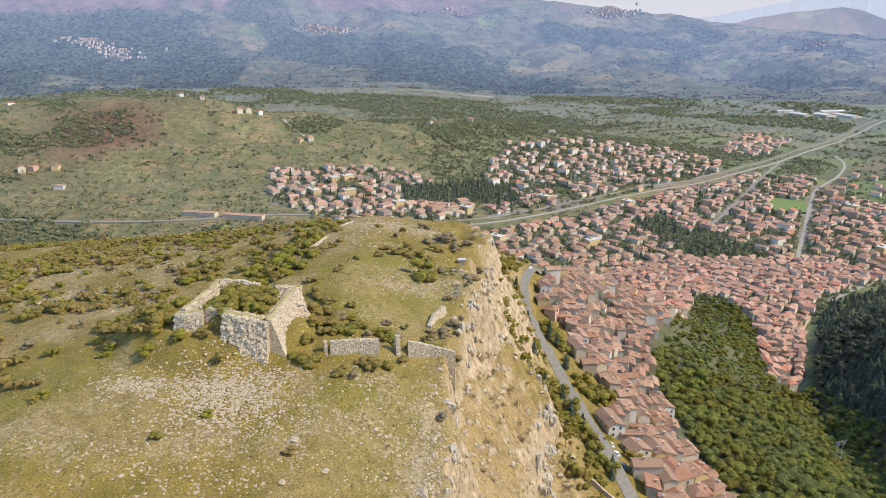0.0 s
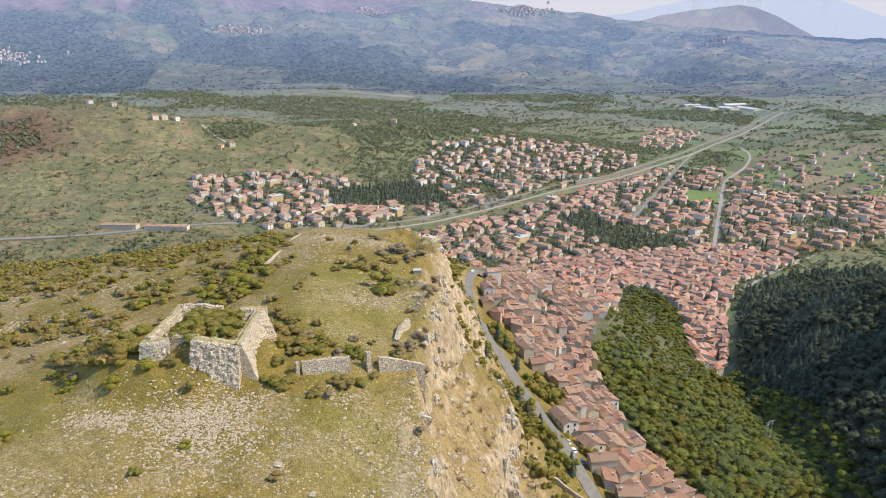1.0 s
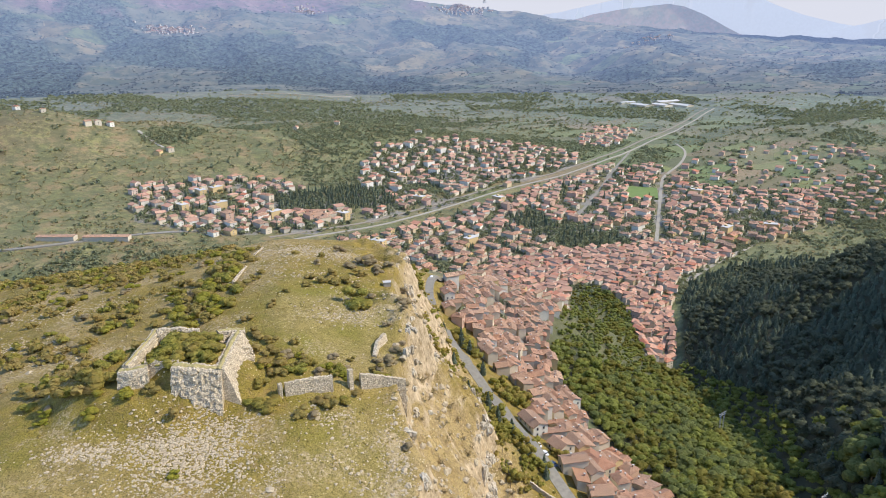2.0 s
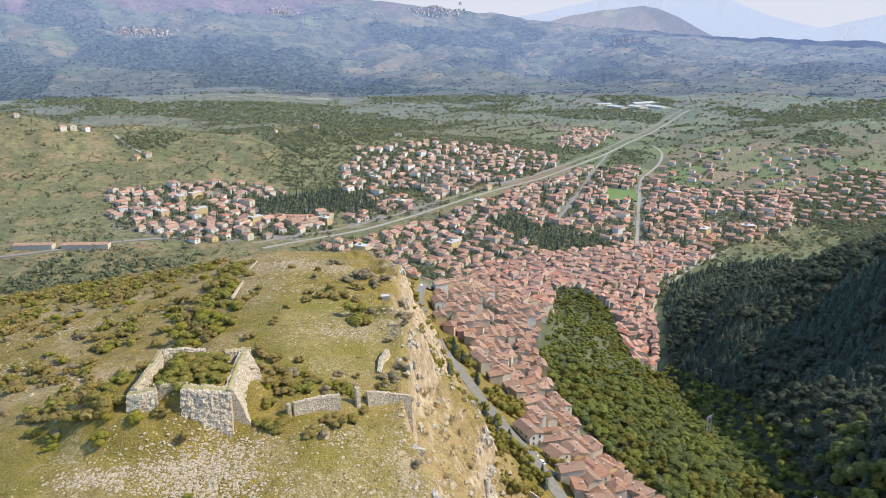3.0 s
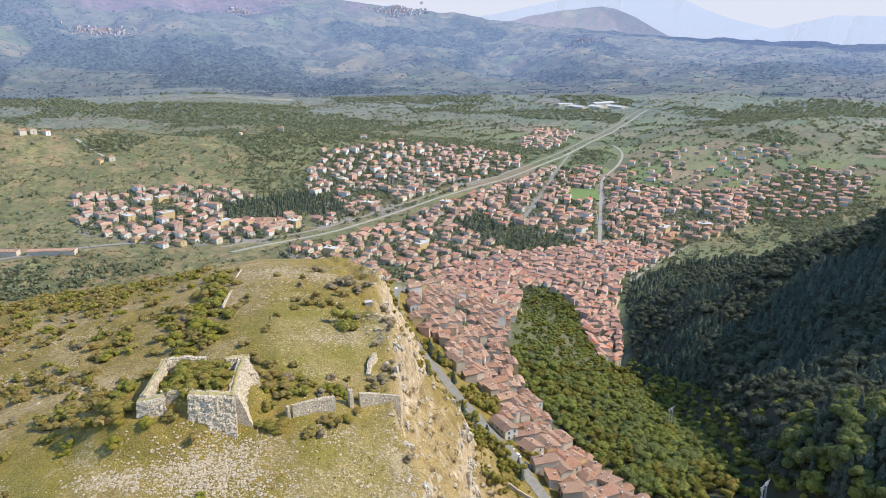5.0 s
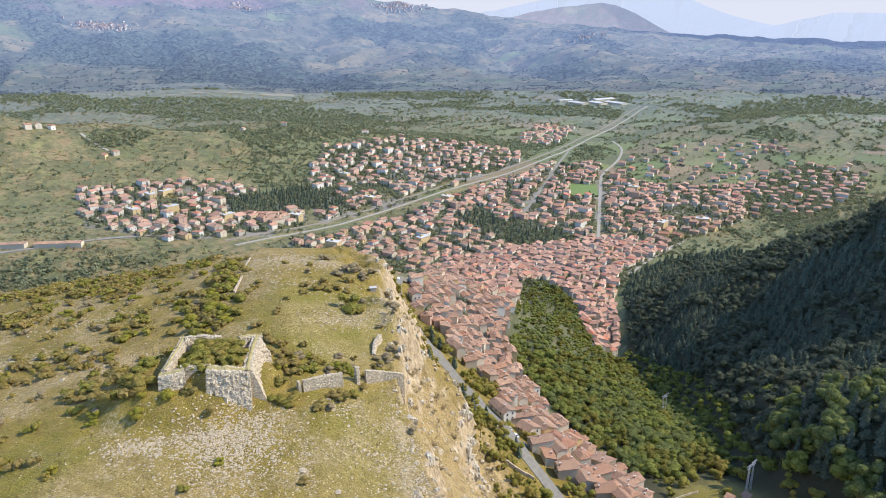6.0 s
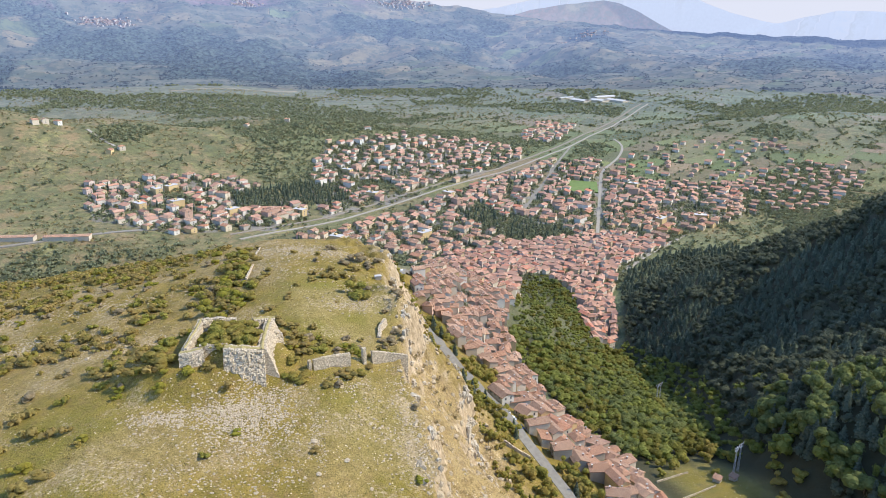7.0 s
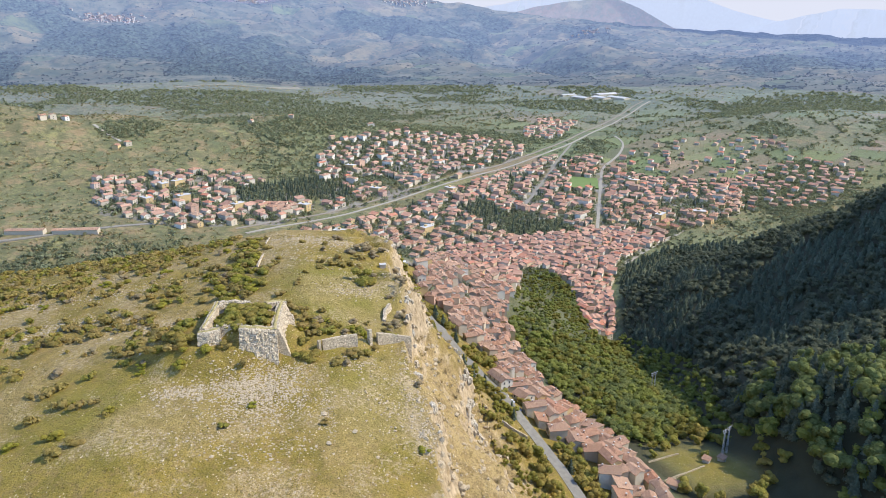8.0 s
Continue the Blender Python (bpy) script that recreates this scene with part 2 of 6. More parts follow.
def distance_material(name, wood, open_land, bare, haze_glow, glow, grain=1.0):
    """Far slopes behind the valley: woods, plots and bare rock, with haze painted in as emission that grows with
    distance.
    """
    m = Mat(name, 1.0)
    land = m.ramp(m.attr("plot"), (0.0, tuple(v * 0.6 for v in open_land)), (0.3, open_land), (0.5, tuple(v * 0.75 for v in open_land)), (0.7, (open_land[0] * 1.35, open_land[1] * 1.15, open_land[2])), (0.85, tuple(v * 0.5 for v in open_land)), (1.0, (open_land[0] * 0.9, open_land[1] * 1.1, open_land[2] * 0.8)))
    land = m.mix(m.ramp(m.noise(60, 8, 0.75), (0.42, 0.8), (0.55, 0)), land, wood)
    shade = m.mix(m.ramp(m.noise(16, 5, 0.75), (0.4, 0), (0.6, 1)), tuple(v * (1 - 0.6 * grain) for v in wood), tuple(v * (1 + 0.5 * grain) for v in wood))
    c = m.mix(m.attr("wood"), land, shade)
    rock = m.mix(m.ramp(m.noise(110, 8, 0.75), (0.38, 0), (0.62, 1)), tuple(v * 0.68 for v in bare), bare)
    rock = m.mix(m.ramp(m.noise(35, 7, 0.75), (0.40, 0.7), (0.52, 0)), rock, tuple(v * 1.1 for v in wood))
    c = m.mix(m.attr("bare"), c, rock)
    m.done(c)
    m.bsdf.inputs["Emission Color"].default_value = (*haze_glow, 1)
    m.link(m.math("MULTIPLY", m.attr("haze_glow"), glow), m.bsdf.inputs["Emission Strength"])
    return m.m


# bluish emission stands in for haze on these far surfaces
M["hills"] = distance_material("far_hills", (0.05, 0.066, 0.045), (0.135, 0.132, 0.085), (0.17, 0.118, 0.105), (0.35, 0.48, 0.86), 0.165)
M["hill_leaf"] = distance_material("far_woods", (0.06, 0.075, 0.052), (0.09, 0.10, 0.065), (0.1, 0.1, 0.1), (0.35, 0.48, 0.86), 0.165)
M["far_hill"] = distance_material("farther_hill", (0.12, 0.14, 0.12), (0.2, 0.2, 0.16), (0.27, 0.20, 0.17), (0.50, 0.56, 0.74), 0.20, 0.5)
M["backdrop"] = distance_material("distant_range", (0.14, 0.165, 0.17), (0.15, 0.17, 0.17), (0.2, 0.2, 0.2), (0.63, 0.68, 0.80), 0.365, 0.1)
# added glowing sheet, used in place of the hazy sky low down
M["sky_haze"] = distance_material("horizon_haze_glow", (0.0, 0.0, 0.0), (0.0, 0.0, 0.0), (0.0, 0.0, 0.0), (0.72, 0.74, 0.80), 0.435)
M["rubber"] = simple("tyre_rubber", (0.02, 0.02, 0.02), (0.035, 0.035, 0.035), 0.2, 0.8)
for _k, _c in (("paint_white", (0.75, 0.75, 0.75)), ("paint_dark", (0.04, 0.045, 0.05)), ("paint_blue", (0.12, 0.17, 0.26))):
    M[_k] = simple(_k, tuple(v * 0.93 for v in _c), _c, 0.6, 0.3, 0.0)


def mass_roof_material():
    """The same clay tiles for rows of houses, each roof in its own tone."""
    m = Mat("clay_roofs_of_the_quarter", 0.85)
    r = m.island()
    c = m.ramp(r, (0.0, (0.466, 0.232, 0.145)), (0.25, (0.582, 0.332, 0.217)), (0.5, (0.330, 0.173, 0.111)), (0.75, (0.524, 0.300, 0.196)), (0.9, (0.533, 0.182, 0.093)), (1.0, (0.446, 0.305, 0.212)))
    c = m.mix(m.ramp(m.noise(1.4, 5, 0.7), (0.35, 0.45), (0.65, 0)), c, (0.17, 0.10, 0.075))
    c = m.mix(m.ramp(m.noise(4.5, 4, 0.6), (0.5, 0), (0.75, 0.5)), c, (0.52, 0.38, 0.28))
    return m.done(c, m.noise(0.6, 3), 0.06)


def mass_wall_material():
    m = Mat("plastered_walls_of_the_quarter", 0.9)
    c = m.ramp(m.island(), (0.0, (0.68, 0.58, 0.43)), (0.3, (0.76, 0.70, 0.59)), (0.5, (0.52, 0.44, 0.33)), (0.7, (0.62, 0.47, 0.28)), (0.85, (0.56, 0.38, 0.30)), (1.0, (0.66, 0.60, 0.50)))
    c = m.mix(m.ramp(m.noise(2.0, 5), (0.4, 0), (0.7, 0.35)), c, (0.30, 0.26, 0.21))
    return m.done(c, m.noise(1.0, 4), 0.03)


M["roof_mass"] = mass_roof_material()
M["wall_mass"] = mass_wall_material()
# far villages: roof and wall colours greyed to imitate haze
M["village_roof"] = simple("haze_muted_village_roofs", (0.24, 0.175, 0.17), (0.34, 0.26, 0.255), 9.0)
M["village_wall"] = simple("haze_muted_village_walls", (0.38, 0.36, 0.37), (0.48, 0.46, 0.46), 9.0)
# ---- lie of the land ----
_lat = np.random.RandomState(7).rand(256, 256)


def vnoise(x, y):
    """Smooth lattice noise, 0 to 1."""
    x, y = np.asarray(x, float), np.asarray(y, float)
    xi, yi = np.floor(x).astype(int), np.floor(y).astype(int)
    u, v = x - xi, y - yi
    u, v = u * u * (3 - 2 * u), v * v * (3 - 2 * v)
    a, b = _lat[xi % 256, yi % 256], _lat[(xi + 1) % 256, yi % 256]
    c, d = _lat[xi % 256, (yi + 1) % 256], _lat[(xi + 1) % 256, (yi + 1) % 256]
    return (a * (1 - u) + b * u) * (1 - v) + (c * (1 - u) + d * u) * v


def fbm(x, y, size, octaves=4, seed=0):
    """Layered noise about 0, -0.5 to 0.5, of the given largest wave in metres."""
    out, amp, total = 0, 1.0, 0
    for k in range(octaves):
        out = out + amp * (vnoise(x / size + 17.3 * (k + seed), y / size - 9.1 * (k + seed)) - 0.5)
        total, amp, size = total + amp, amp * 0.5, size * 0.48
    return out / total


def smooth(a, b, v):
    t = np.clip((np.asarray(v, float) - a) / (b - a), 0, 1)
    return t * t * (3 - 2 * t)


# feature lines of the ridge and the gorge: y, then x and z of each line at that y
STATIONS = [-400, 60, 150, 200, 250, 310, 380, 470, 560, 640, 760]
LINES = {
    "west": ([-900] * 11, [90, 120, 125, 130, 132, 130, 120, 100, 75, 60, 50]),
    "shoulder": ([-280] * 11, [140, 165, 178, 184, 186, 184, 176, 155, 105, 65, 45]),
    "meadow": ([-105] * 11, [160, 187, 204, 206, 205, 203, 192, 162, 110, 65, 40]),
    "crest": ([-35] * 11, [140, 176, 197, 208, 215, 213, 201, 168, 128, 70, 36]),
    "cliff_edge": ([-8, -8, -2, 2, 10, 19, 15, 25, 40, 60, 60], [130, 170, 190, 200, 207, 207, 196, 160, 122, 72, 30]),
    "cliff_step": ([2, -3, 3, 7, 15, 24, 20, 32, 48, 70, 70], [124, 156, 173, 181, 190, 192, 182, 155, 119, 71, 28]),
    "ledge": ([30, 26, 28, 31, 36, 40, 36, 44, 60, 85, 85], [105, 148, 157, 161, 163, 160, 158, 149, 116, 69, 24]),
    "lower_cliff": ([36, 31, 33, 36, 41, 45, 40, 48, 64, 90, 90], [98, 137, 142, 147, 150, 148, 150, 147, 114, 67, 21]),
    "cliff_foot": ([52, 48, 47, 50, 48, 50, 46, 55, 75, 100, 100], [90, 128, 134, 138, 144, 141, 143, 145, 113, 66, 20]),
    "road": ([100, 92, 83, 79, 71, 62, 55, 64, 110, 150, 150], [80, 110, 116, 122, 131, 135, 137, 137, 106, 58, 14]),
    "lower_houses": ([170, 155, 150, 140, 126, 124, 130, 160, 225, 260, 270], [80, 106, 106, 106, 101, 92, 87, 80, 54, 14, 6]),
    "stream": ([200, 190, 186, 184, 200, 226, 252, 280, 306, 340, 420], [80, 118, 114, 108, 92, 70, 44, 18, 0, -2, 0]),
    "far_slope": ([300, 262, 240, 232, 248, 276, 306, 345, 405, 470, 600], [150, 175, 160, 148, 130, 105, 80, 64, 64, 48, 6]),
    "far_crest": ([520, 480, 455, 450, 450, 450, 462, 488, 505, 530, 640], [310, 265, 228, 203, 183, 166, 150, 135, 104, 50, 6]),
    # unseen ground past the crest, its height set to shade the far slope
    "mountain": ([700] * 11, [500, 500, 500, 500, 495, 480, 420, 250, 130, 40, 6]),
    "east": ([1600] * 11, [420, 420, 400, 390, 370, 340, 300, 220, 110, 30, 6]),
}


def plain(x, y):
    """The valley floor, the hills in it and the slopes beyond."""
    z = 6 + 0.02 * np.clip(y - 900, 0, 1800) + 30 * smooth(250, -250, x) * smooth(800, 1000, y)
    z = z + 30 * smooth(900, 1900, x)
    z = z + 104 * np.exp(-(((x + 560) / 420) ** 2) - ((y - 1540) / 260) ** 2)
    z = z + 95 * np.exp(-(((x + 1250) / 480) ** 2) - ((y - 1300) / 420) ** 2)
    z = z + 62 * np.exp(-(((x - 130) / 300) ** 2) - ((y - 1640) / 210) ** 2)
    z = z + 30 * np.exp(-(((x - 1450) / 340) ** 2) - ((y - 1600) / 200) ** 2)
    r = np.hypot(x, y)
    turn = np.degrees(np.arctan2(x, np.maximum(y, 1)))
    z = z + 0.045 * np.clip(r - 2650, 0, 3000) * smooth(2400, 3300, r)
    rough = 26 * smooth(1000, 1500, y)
    hilly = smooth(350, -150, x + 0.25 * (y - 1500)) * smooth(1230, 1500, y) * smooth(2700, 2300, y)
    folds = 60 * fbm(x + 0.4 * y, y, 330, 5, 71) - 34 * np.abs(fbm(x + 0.3 * y, 0.7 * y, 240, 4, 72))
    return z + rough * fbm(x, y, 520, 4, 3) + hilly * folds


def mountain(turn, r):
    """The slopes that close the valley, by direction in degrees and distance."""
    x, y = r * np.sin(np.radians(turn)), r * np.cos(np.radians(turn))
    top = np.interp(turn, [-70, -35, -10, 0, 3.2, 7, 9.8, 13, 17, 20.5, 25, 33, 45, 70], [900, 820, 680, 545, 500, 480, 452, 425, 388, 338, 300, 250, 215, 200])
    f = np.clip((r - 2850) / 1800, 0, 1.1)
    z = plain(x, y) * (1 - f) + top * f**2.5 + (1 - f**2.5) * f * 90
    lumps = fbm(x, y, 800, 5, 21) * 210 * smooth(0.05, 0.5, f) * smooth(1.02, 0.7, f) * smooth(45, 15, turn)
    folds = 85 * fbm(x, y, 330, 5, 73) - 70 * np.abs(fbm(x, 0.6 * y, 420, 4, 74)) + 8
    return z + lumps + folds * smooth(0.03, 0.3, f) * smooth(1.02, 0.8, f) + 26 * fbm(x, y, 90, 3, 23) * smooth(0.02, 0.2, f)


def height(x, y):
    """Height of the ground, in metres, for arrays of x and y."""
    x, y = np.asarray(x, float), np.asarray(y, float)
    near = smooth(700, 300, np.hypot(x, y - 250))
    xs = x + near * (fbm(x * 0.3, y, 30, 4, 1) * 24 * smooth(-25, 0, x) * smooth(80, 45, x))
    px = np.array([np.interp(y, STATIONS, LINES[k][0]) for k in LINES])
    pz = np.array([np.interp(y, STATIONS, LINES[k][1]) for k in LINES])
    z = pz[0].copy()
    for k in range(len(px) - 1):
        f = np.clip((xs - px[k]) / (px[k + 1] - px[k]), 0, 1)
        if k in (2, 3, 11, 12):
            f = 0.5 * f + 0.5 * f * f * (3 - 2 * f)
        z = z + (pz[k + 1] - pz[k]) * f
    z = z + 8 * smooth(1.5, 0.75, np.hypot((x + 72) / 24, (y - 205) / 17))
    z = z + 3.0 * smooth(1.1, 0.8, np.hypot((x + 61.5) / 12, (y - 204.5) / 11))
    # the bank held up by the old terrace wall
    d = y - np.interp(x, [-36, -16, -2, 6], [195.0, 200.2, 204.6, 205.0])
    z = z + 0.9 * np.clip(d / 0.9, -1, 1) * np.exp(-np.abs(d) / 9) * smooth(-40, -36, x) * smooth(8, 4, x)
    steep = smooth(-6, 8, x) * smooth(62, 40, x) * smooth(480, 380, y)
    z = z + steep * (11.0 * fbm(x, y, 17, 5, 5) - 8.0 * np.abs(fbm(x * 1.5, y, 10, 4, 8)) + 3.4 * fbm(x * 0.5, y, 5, 3, 9) - 4.0 * np.abs(fbm(x * 0.4, y, 7, 3, 10)) + 1.6)
    z = z + (1 - steep) * near * 2.2 * fbm(x, y, 30, 4, 2)
    z = z + 7 * smooth(250, 330, x) * fbm(x, y, 60, 4, 6) * smooth(800, 600, y)
    w = smooth(640, 860, y + 0.25 * np.clip(np.abs(x) - 500, 0, 2000))
    return z * (1 - w) + plain(x, y) * w - 80 * smooth(2900, 3100, np.hypot(x, y))



def plots(x, y, long, wide, turn, seed):
    """Plots of farmland: a tone for each plot, 0 to 1, and the distance to its hedge in metres."""
    c, s = math.cos(math.radians(turn)), math.sin(math.radians(turn))
    wx, wy = x + 60 * fbm(x, y, 400, 3, seed), y + 60 * fbm(x, y, 400, 3, seed + 1)
    u, v = (c * wx + s * wy) / long, (c * wy - s * wx) / wide
    iu, iv = np.floor(u).astype(int), np.floor(v).astype(int)
    best, second, tone = np.full(u.shape, 9.0), np.full(u.shape, 9.0), np.zeros(u.shape)
    for a in (-1, 0, 1):
        for b in (-1, 0, 1):
            p, q = iu + a, iv + b
            ju, jv = _lat[(p + seed) % 256, q % 256], _lat[q % 256, (p + 2 * seed + 90) % 256]
            d = np.hypot(p + 0.15 + 0.7 * ju - u, q + 0.15 + 0.7 * jv - v)
            near = d < best
            second = np.where(near, best, np.minimum(second, d))
            tone = np.where(near, _lat[(p * 3 + seed) % 256, (q * 5 + 40) % 256], tone)
            best = np.where(near, d, best)
    return tone, (second - best) * 0.5 * min(long, wide)


# ---- building helpers ----
def mesh_from(name, verts, faces, material, smooth_shade=False, uv=None):
    me = bpy.data.meshes.new(name)
    me.from_pydata([tuple(v) for v in verts], [], faces)
    me.materials.append(material)
    if smooth_shade:
        me.polygons.foreach_set("use_smooth", [True] * len(me.polygons))
    if uv is not None:
        layer = me.uv_layers.new(name="UVMap")
        layer.data.foreach_set("uv", np.asarray(uv, np.float32).ravel())
    me.update()
    return me


def tri_mesh(name, tris, material):
    """A mesh of loose triangles from an array (n, 3, 3)."""
    tris = np.asarray(tris, np.float32)
    n = len(tris)
    me = bpy.data.meshes.new(name)
    me.vertices.add(3 * n)
    me.vertices.foreach_set("co", tris.ravel())
    me.loops.add(3 * n)
    me.loops.foreach_set("vertex_index", np.arange(3 * n, dtype=np.int32))
    me.polygons.add(n)
    me.polygons.foreach_set("loop_start", np.arange(0, 3 * n, 3, dtype=np.int32))
    me.materials.append(material)
    me.update(calc_edges=True)
    return me


def part(name, bm, material, parent, label=""):
    """A bmesh as one mesh object under a thing or a part."""
    me = bpy.data.meshes.new(name)
    bm.to_mesh(me)
    bm.free()
    me.materials.append(material)
    ob = new(name, me)
    ob.parent = parent
    return tagged(ob, label) if label else ob


KIDS = {}


def child(name, me, parent, label="", m=None):
    ob = new(name, me)
    ob.parent = parent
    KIDS.setdefault(parent.name, []).append(ob)
    if m is not None:
        ob.matrix_basis = m
    return tagged(ob, label) if label else ob


def again(ob, m):
    """A copy of a thing with its parts at the pose m, sharing the meshes."""
    made = ob.copy()
    scene.collection.objects.link(made)
    made.matrix_basis = m
    for kid in KIDS.get(ob.name, ()):
        twin = kid.copy()
        scene.collection.objects.link(twin)
        twin.parent = made
        for grand in KIDS.get(kid.name, ()):
            low = grand.copy()
            scene.collection.objects.link(low)
            low.parent = twin
    return made


_gx, _gy = np.arange(-440, 1320, 4.0), np.arange(100, 2004, 4.0)
_grid = height(*np.meshgrid(_gx, _gy))


def zat(x, y):
    """Height at one place, from a table where the ground is gentle."""
    if (x < 72 and y < 430) or not (-436 < x < 1310 and 104 < y < 1996):
        return float(height(np.array([x]), np.array([y]))[0])
    u, v = (x + 440) / 4, (y - 100) / 4
    i, j = int(u), int(v)
    u, v = u - i, v - j
    return float((_grid[j, i] * (1 - u) + _grid[j, i + 1] * u) * (1 - v) + (_grid[j + 1, i] * (1 - u) + _grid[j + 1, i + 1] * u) * v)


def inside(px, py, poly):
    """Which points lie in a polygon."""
    px, py = np.asarray(px, float), np.asarray(py, float)
    hit = np.zeros(px.shape, bool)
    for (x0, y0), (x1, y1) in zip(poly, poly[1:] + poly[:1]):
        cross = (y0 > py) != (y1 > py)
        hit ^= cross & (px < (x1 - x0) * (py - y0) / ((y1 - y0) if y1 != y0 else 1e-9) + x0)
    return hit


def spaced(rng, poly, gap, tries):
    """Random places in a polygon, no two nearer than gap."""
    p = np.array(poly)
    lo, hi = p.min(0), p.max(0)
    cand = rng.uniform(lo, hi, (tries, 2))
    cand = cand[inside(cand[:, 0], cand[:, 1], poly)]
    cells, out = {}, []
    for x, y in cand:
        k = (int(x // gap), int(y // gap))
        if all((x - a) ** 2 + (y - b) ** 2 > gap * gap for i in (-1, 0, 1) for j in (-1, 0, 1) for a, b in cells.get((k[0] + i, k[1] + j), ())):
            cells.setdefault(k, []).append((x, y))
            out.append((x, y))
    return out


# ---- the plan ----
GARDEN = [(140, 180), (190, 180), (199, 226), (184, 246), (152, 246)]
ROAD = [(84, 60), (79, 150), (78, 185), (77.5, 200), (73.5, 228), (68.5, 248), (64.5, 275), (60.5, 308), (53, 341), (50.5, 366), (50, 400), (51, 425), (59.5, 460), (78, 500), (100, 545)]
BELT = [(94, 174), (99, 200), (103, 216), (91, 228), (82, 234), (80, 251), (83, 258), (95, 266), (88, 274), (78, 273), (76, 296), (90, 316), (95, 333), (86, 344), (78, 348), (72, 362), (75, 384), (72, 404), (62, 406), (61, 413), (64, 433), (70, 460), (82, 492), (105, 545), (150, 600), (200, 660), (232, 640), (188, 552), (156, 489), (136, 442), (136, 424), (128, 390), (126, 370), (124, 351), (126, 337), (125, 300), (125, 268), (131, 233), (123, 197), (118, 174)]
ARM = [(272, 532), (303, 548), (340, 610), (388, 705), (428, 768), (550, 836), (500, 905), (350, 895), (215, 880), (200, 660), (232, 640), (285, 770), (322, 770), (330, 690), (308, 630)]
RAIL = [(-60, 965), (84, 1050), (150, 1106), (262, 1192), (400, 1296), (562, 1392), (735, 1556), (1000, 1828), (1319, 2142)]


UPPER_EDGE = [(40, 915), (95, 770), (130, 640), (195, 690), (215, 885), (330, 905)]
WEST = [(-300, 1230), (-268, 1065), (-150, 990), (40, 1010), (55, 1120), (-60, 1290)]
SOUTH = [(60, 900), (330, 905), (500, 915), (560, 850), (760, 935), (900, 1130), (760, 1180), (700, 1290), (730, 1400), (620, 1400), (401, 1255), (236, 1125), (90, 1015), (0, 960)]
NORTH = [(70, 1065), (150, 1118), (236, 1178), (400, 1312), (540, 1410), (610, 1520), (500, 1600), (300, 1570), (130, 1480), (70, 1300)]
EASTERN = [(760, 935), (900, 1130), (1150, 1250), (1260, 1180), (1150, 1060), (900, 930)]
OUTSKIRTS = [(710, 1300), (900, 1160), (1150, 1260), (1280, 1420), (1020, 1520), (830, 1420)]
VILLAS = [(650, 1640), (730, 1620), (900, 1860), (850, 1930), (760, 1880)]
PARK = [(287, 1077), (342, 1097), (374, 1023), (425, 963), (445, 928), (375, 893), (325, 919), (311, 1007)]
PLANTATION = [(-60, 1112), (9, 1128), (102, 1150), (140, 1213), (105, 1246), (58, 1272), (-3, 1233), (-68, 1193)]
GREEN = [(640, 985), (725, 955), (748, 1005), (660, 1030)]

PITCH = [(589, 1242), (636, 1217), (597, 1137), (544, 1159)]
AVENUE = [(473, 905), (565, 1072), (665, 1255), (700, 1310), (778, 1393), (850, 1490), (888, 1565), (905, 1640)]
HIGH_STREET = [(415, 1065), (474, 1153), (562, 1288), (663, 1438), (748, 1569)]


def off_street(x, y, margin):
    """Which points keep clear of the pitch, the railway and the two main streets."""
    x, y = np.asarray(x, float), np.asarray(y, float)
    ok = ~inside(x, y, PITCH)
    for line in (RAIL, [(a - 14, b + 18) for a, b in RAIL], AVENUE, HIGH_STREET):
        for (ax, ay), (bx, by) in zip(line, line[1:]):
            t = np.clip(((x - ax) * (bx - ax) + (y - ay) * (by - ay)) / ((bx - ax) ** 2 + (by - ay) ** 2), 0, 1)
            ok &= np.hypot(ax + t * (bx - ax) - x, ay + t * (by - ay) - y) > margin
    return ok


def along(line, step):
    """Points every step metres along a polyline, smoothed, with the way there."""
    p = np.array(line, float)
    for _ in range(3):
        q = np.empty((2 * len(p) - 2, 2))
        q[0::2], q[1::2] = 0.75 * p[:-1] + 0.25 * p[1:], 0.25 * p[:-1] + 0.75 * p[1:]
        p = np.vstack([p[:1], q, p[-1:]])
    s = np.r_[0, np.cumsum(np.hypot(*np.diff(p, axis=0).T))]
    t = np.arange(0, s[-1], step)
    xy = np.c_[np.interp(t, s, p[:, 0]), np.interp(t, s, p[:, 1])]
    d = np.gradient(xy, axis=0)
    return xy, d / np.hypot(d[:, 0], d[:, 1])[:, None]


def ribbon(name, line, width, material, lift=0.3, step=6.0, label="", category="road"):
    xy, d = along(line, step)
    side = np.c_[d[:, 1], -d[:, 0]] * width / 2
    verts, faces = [], []
    for k, (c, s) in enumerate(zip(xy, side)):
        zs = [zat(*(c + f * s)) for f in (-1, -0.5, 0, 0.5, 1)]
        z = max(zs) + lift
        verts += [(*(c - s), z), (*(c + s), z), (*(c + s * 1.02), z - 2.5), (*(c - s * 1.02), z - 2.5)]
        if k:
            a, b = 4 * k - 4, 4 * k
            faces += [(a, a + 1, b + 1, b), (a + 1, a + 2, b + 2, b + 1), (a + 3, a, b, b + 3)]
    ob = new(name, mesh_from(name, verts, faces, material))
    return tagged(ob, label, category, kind="structure")


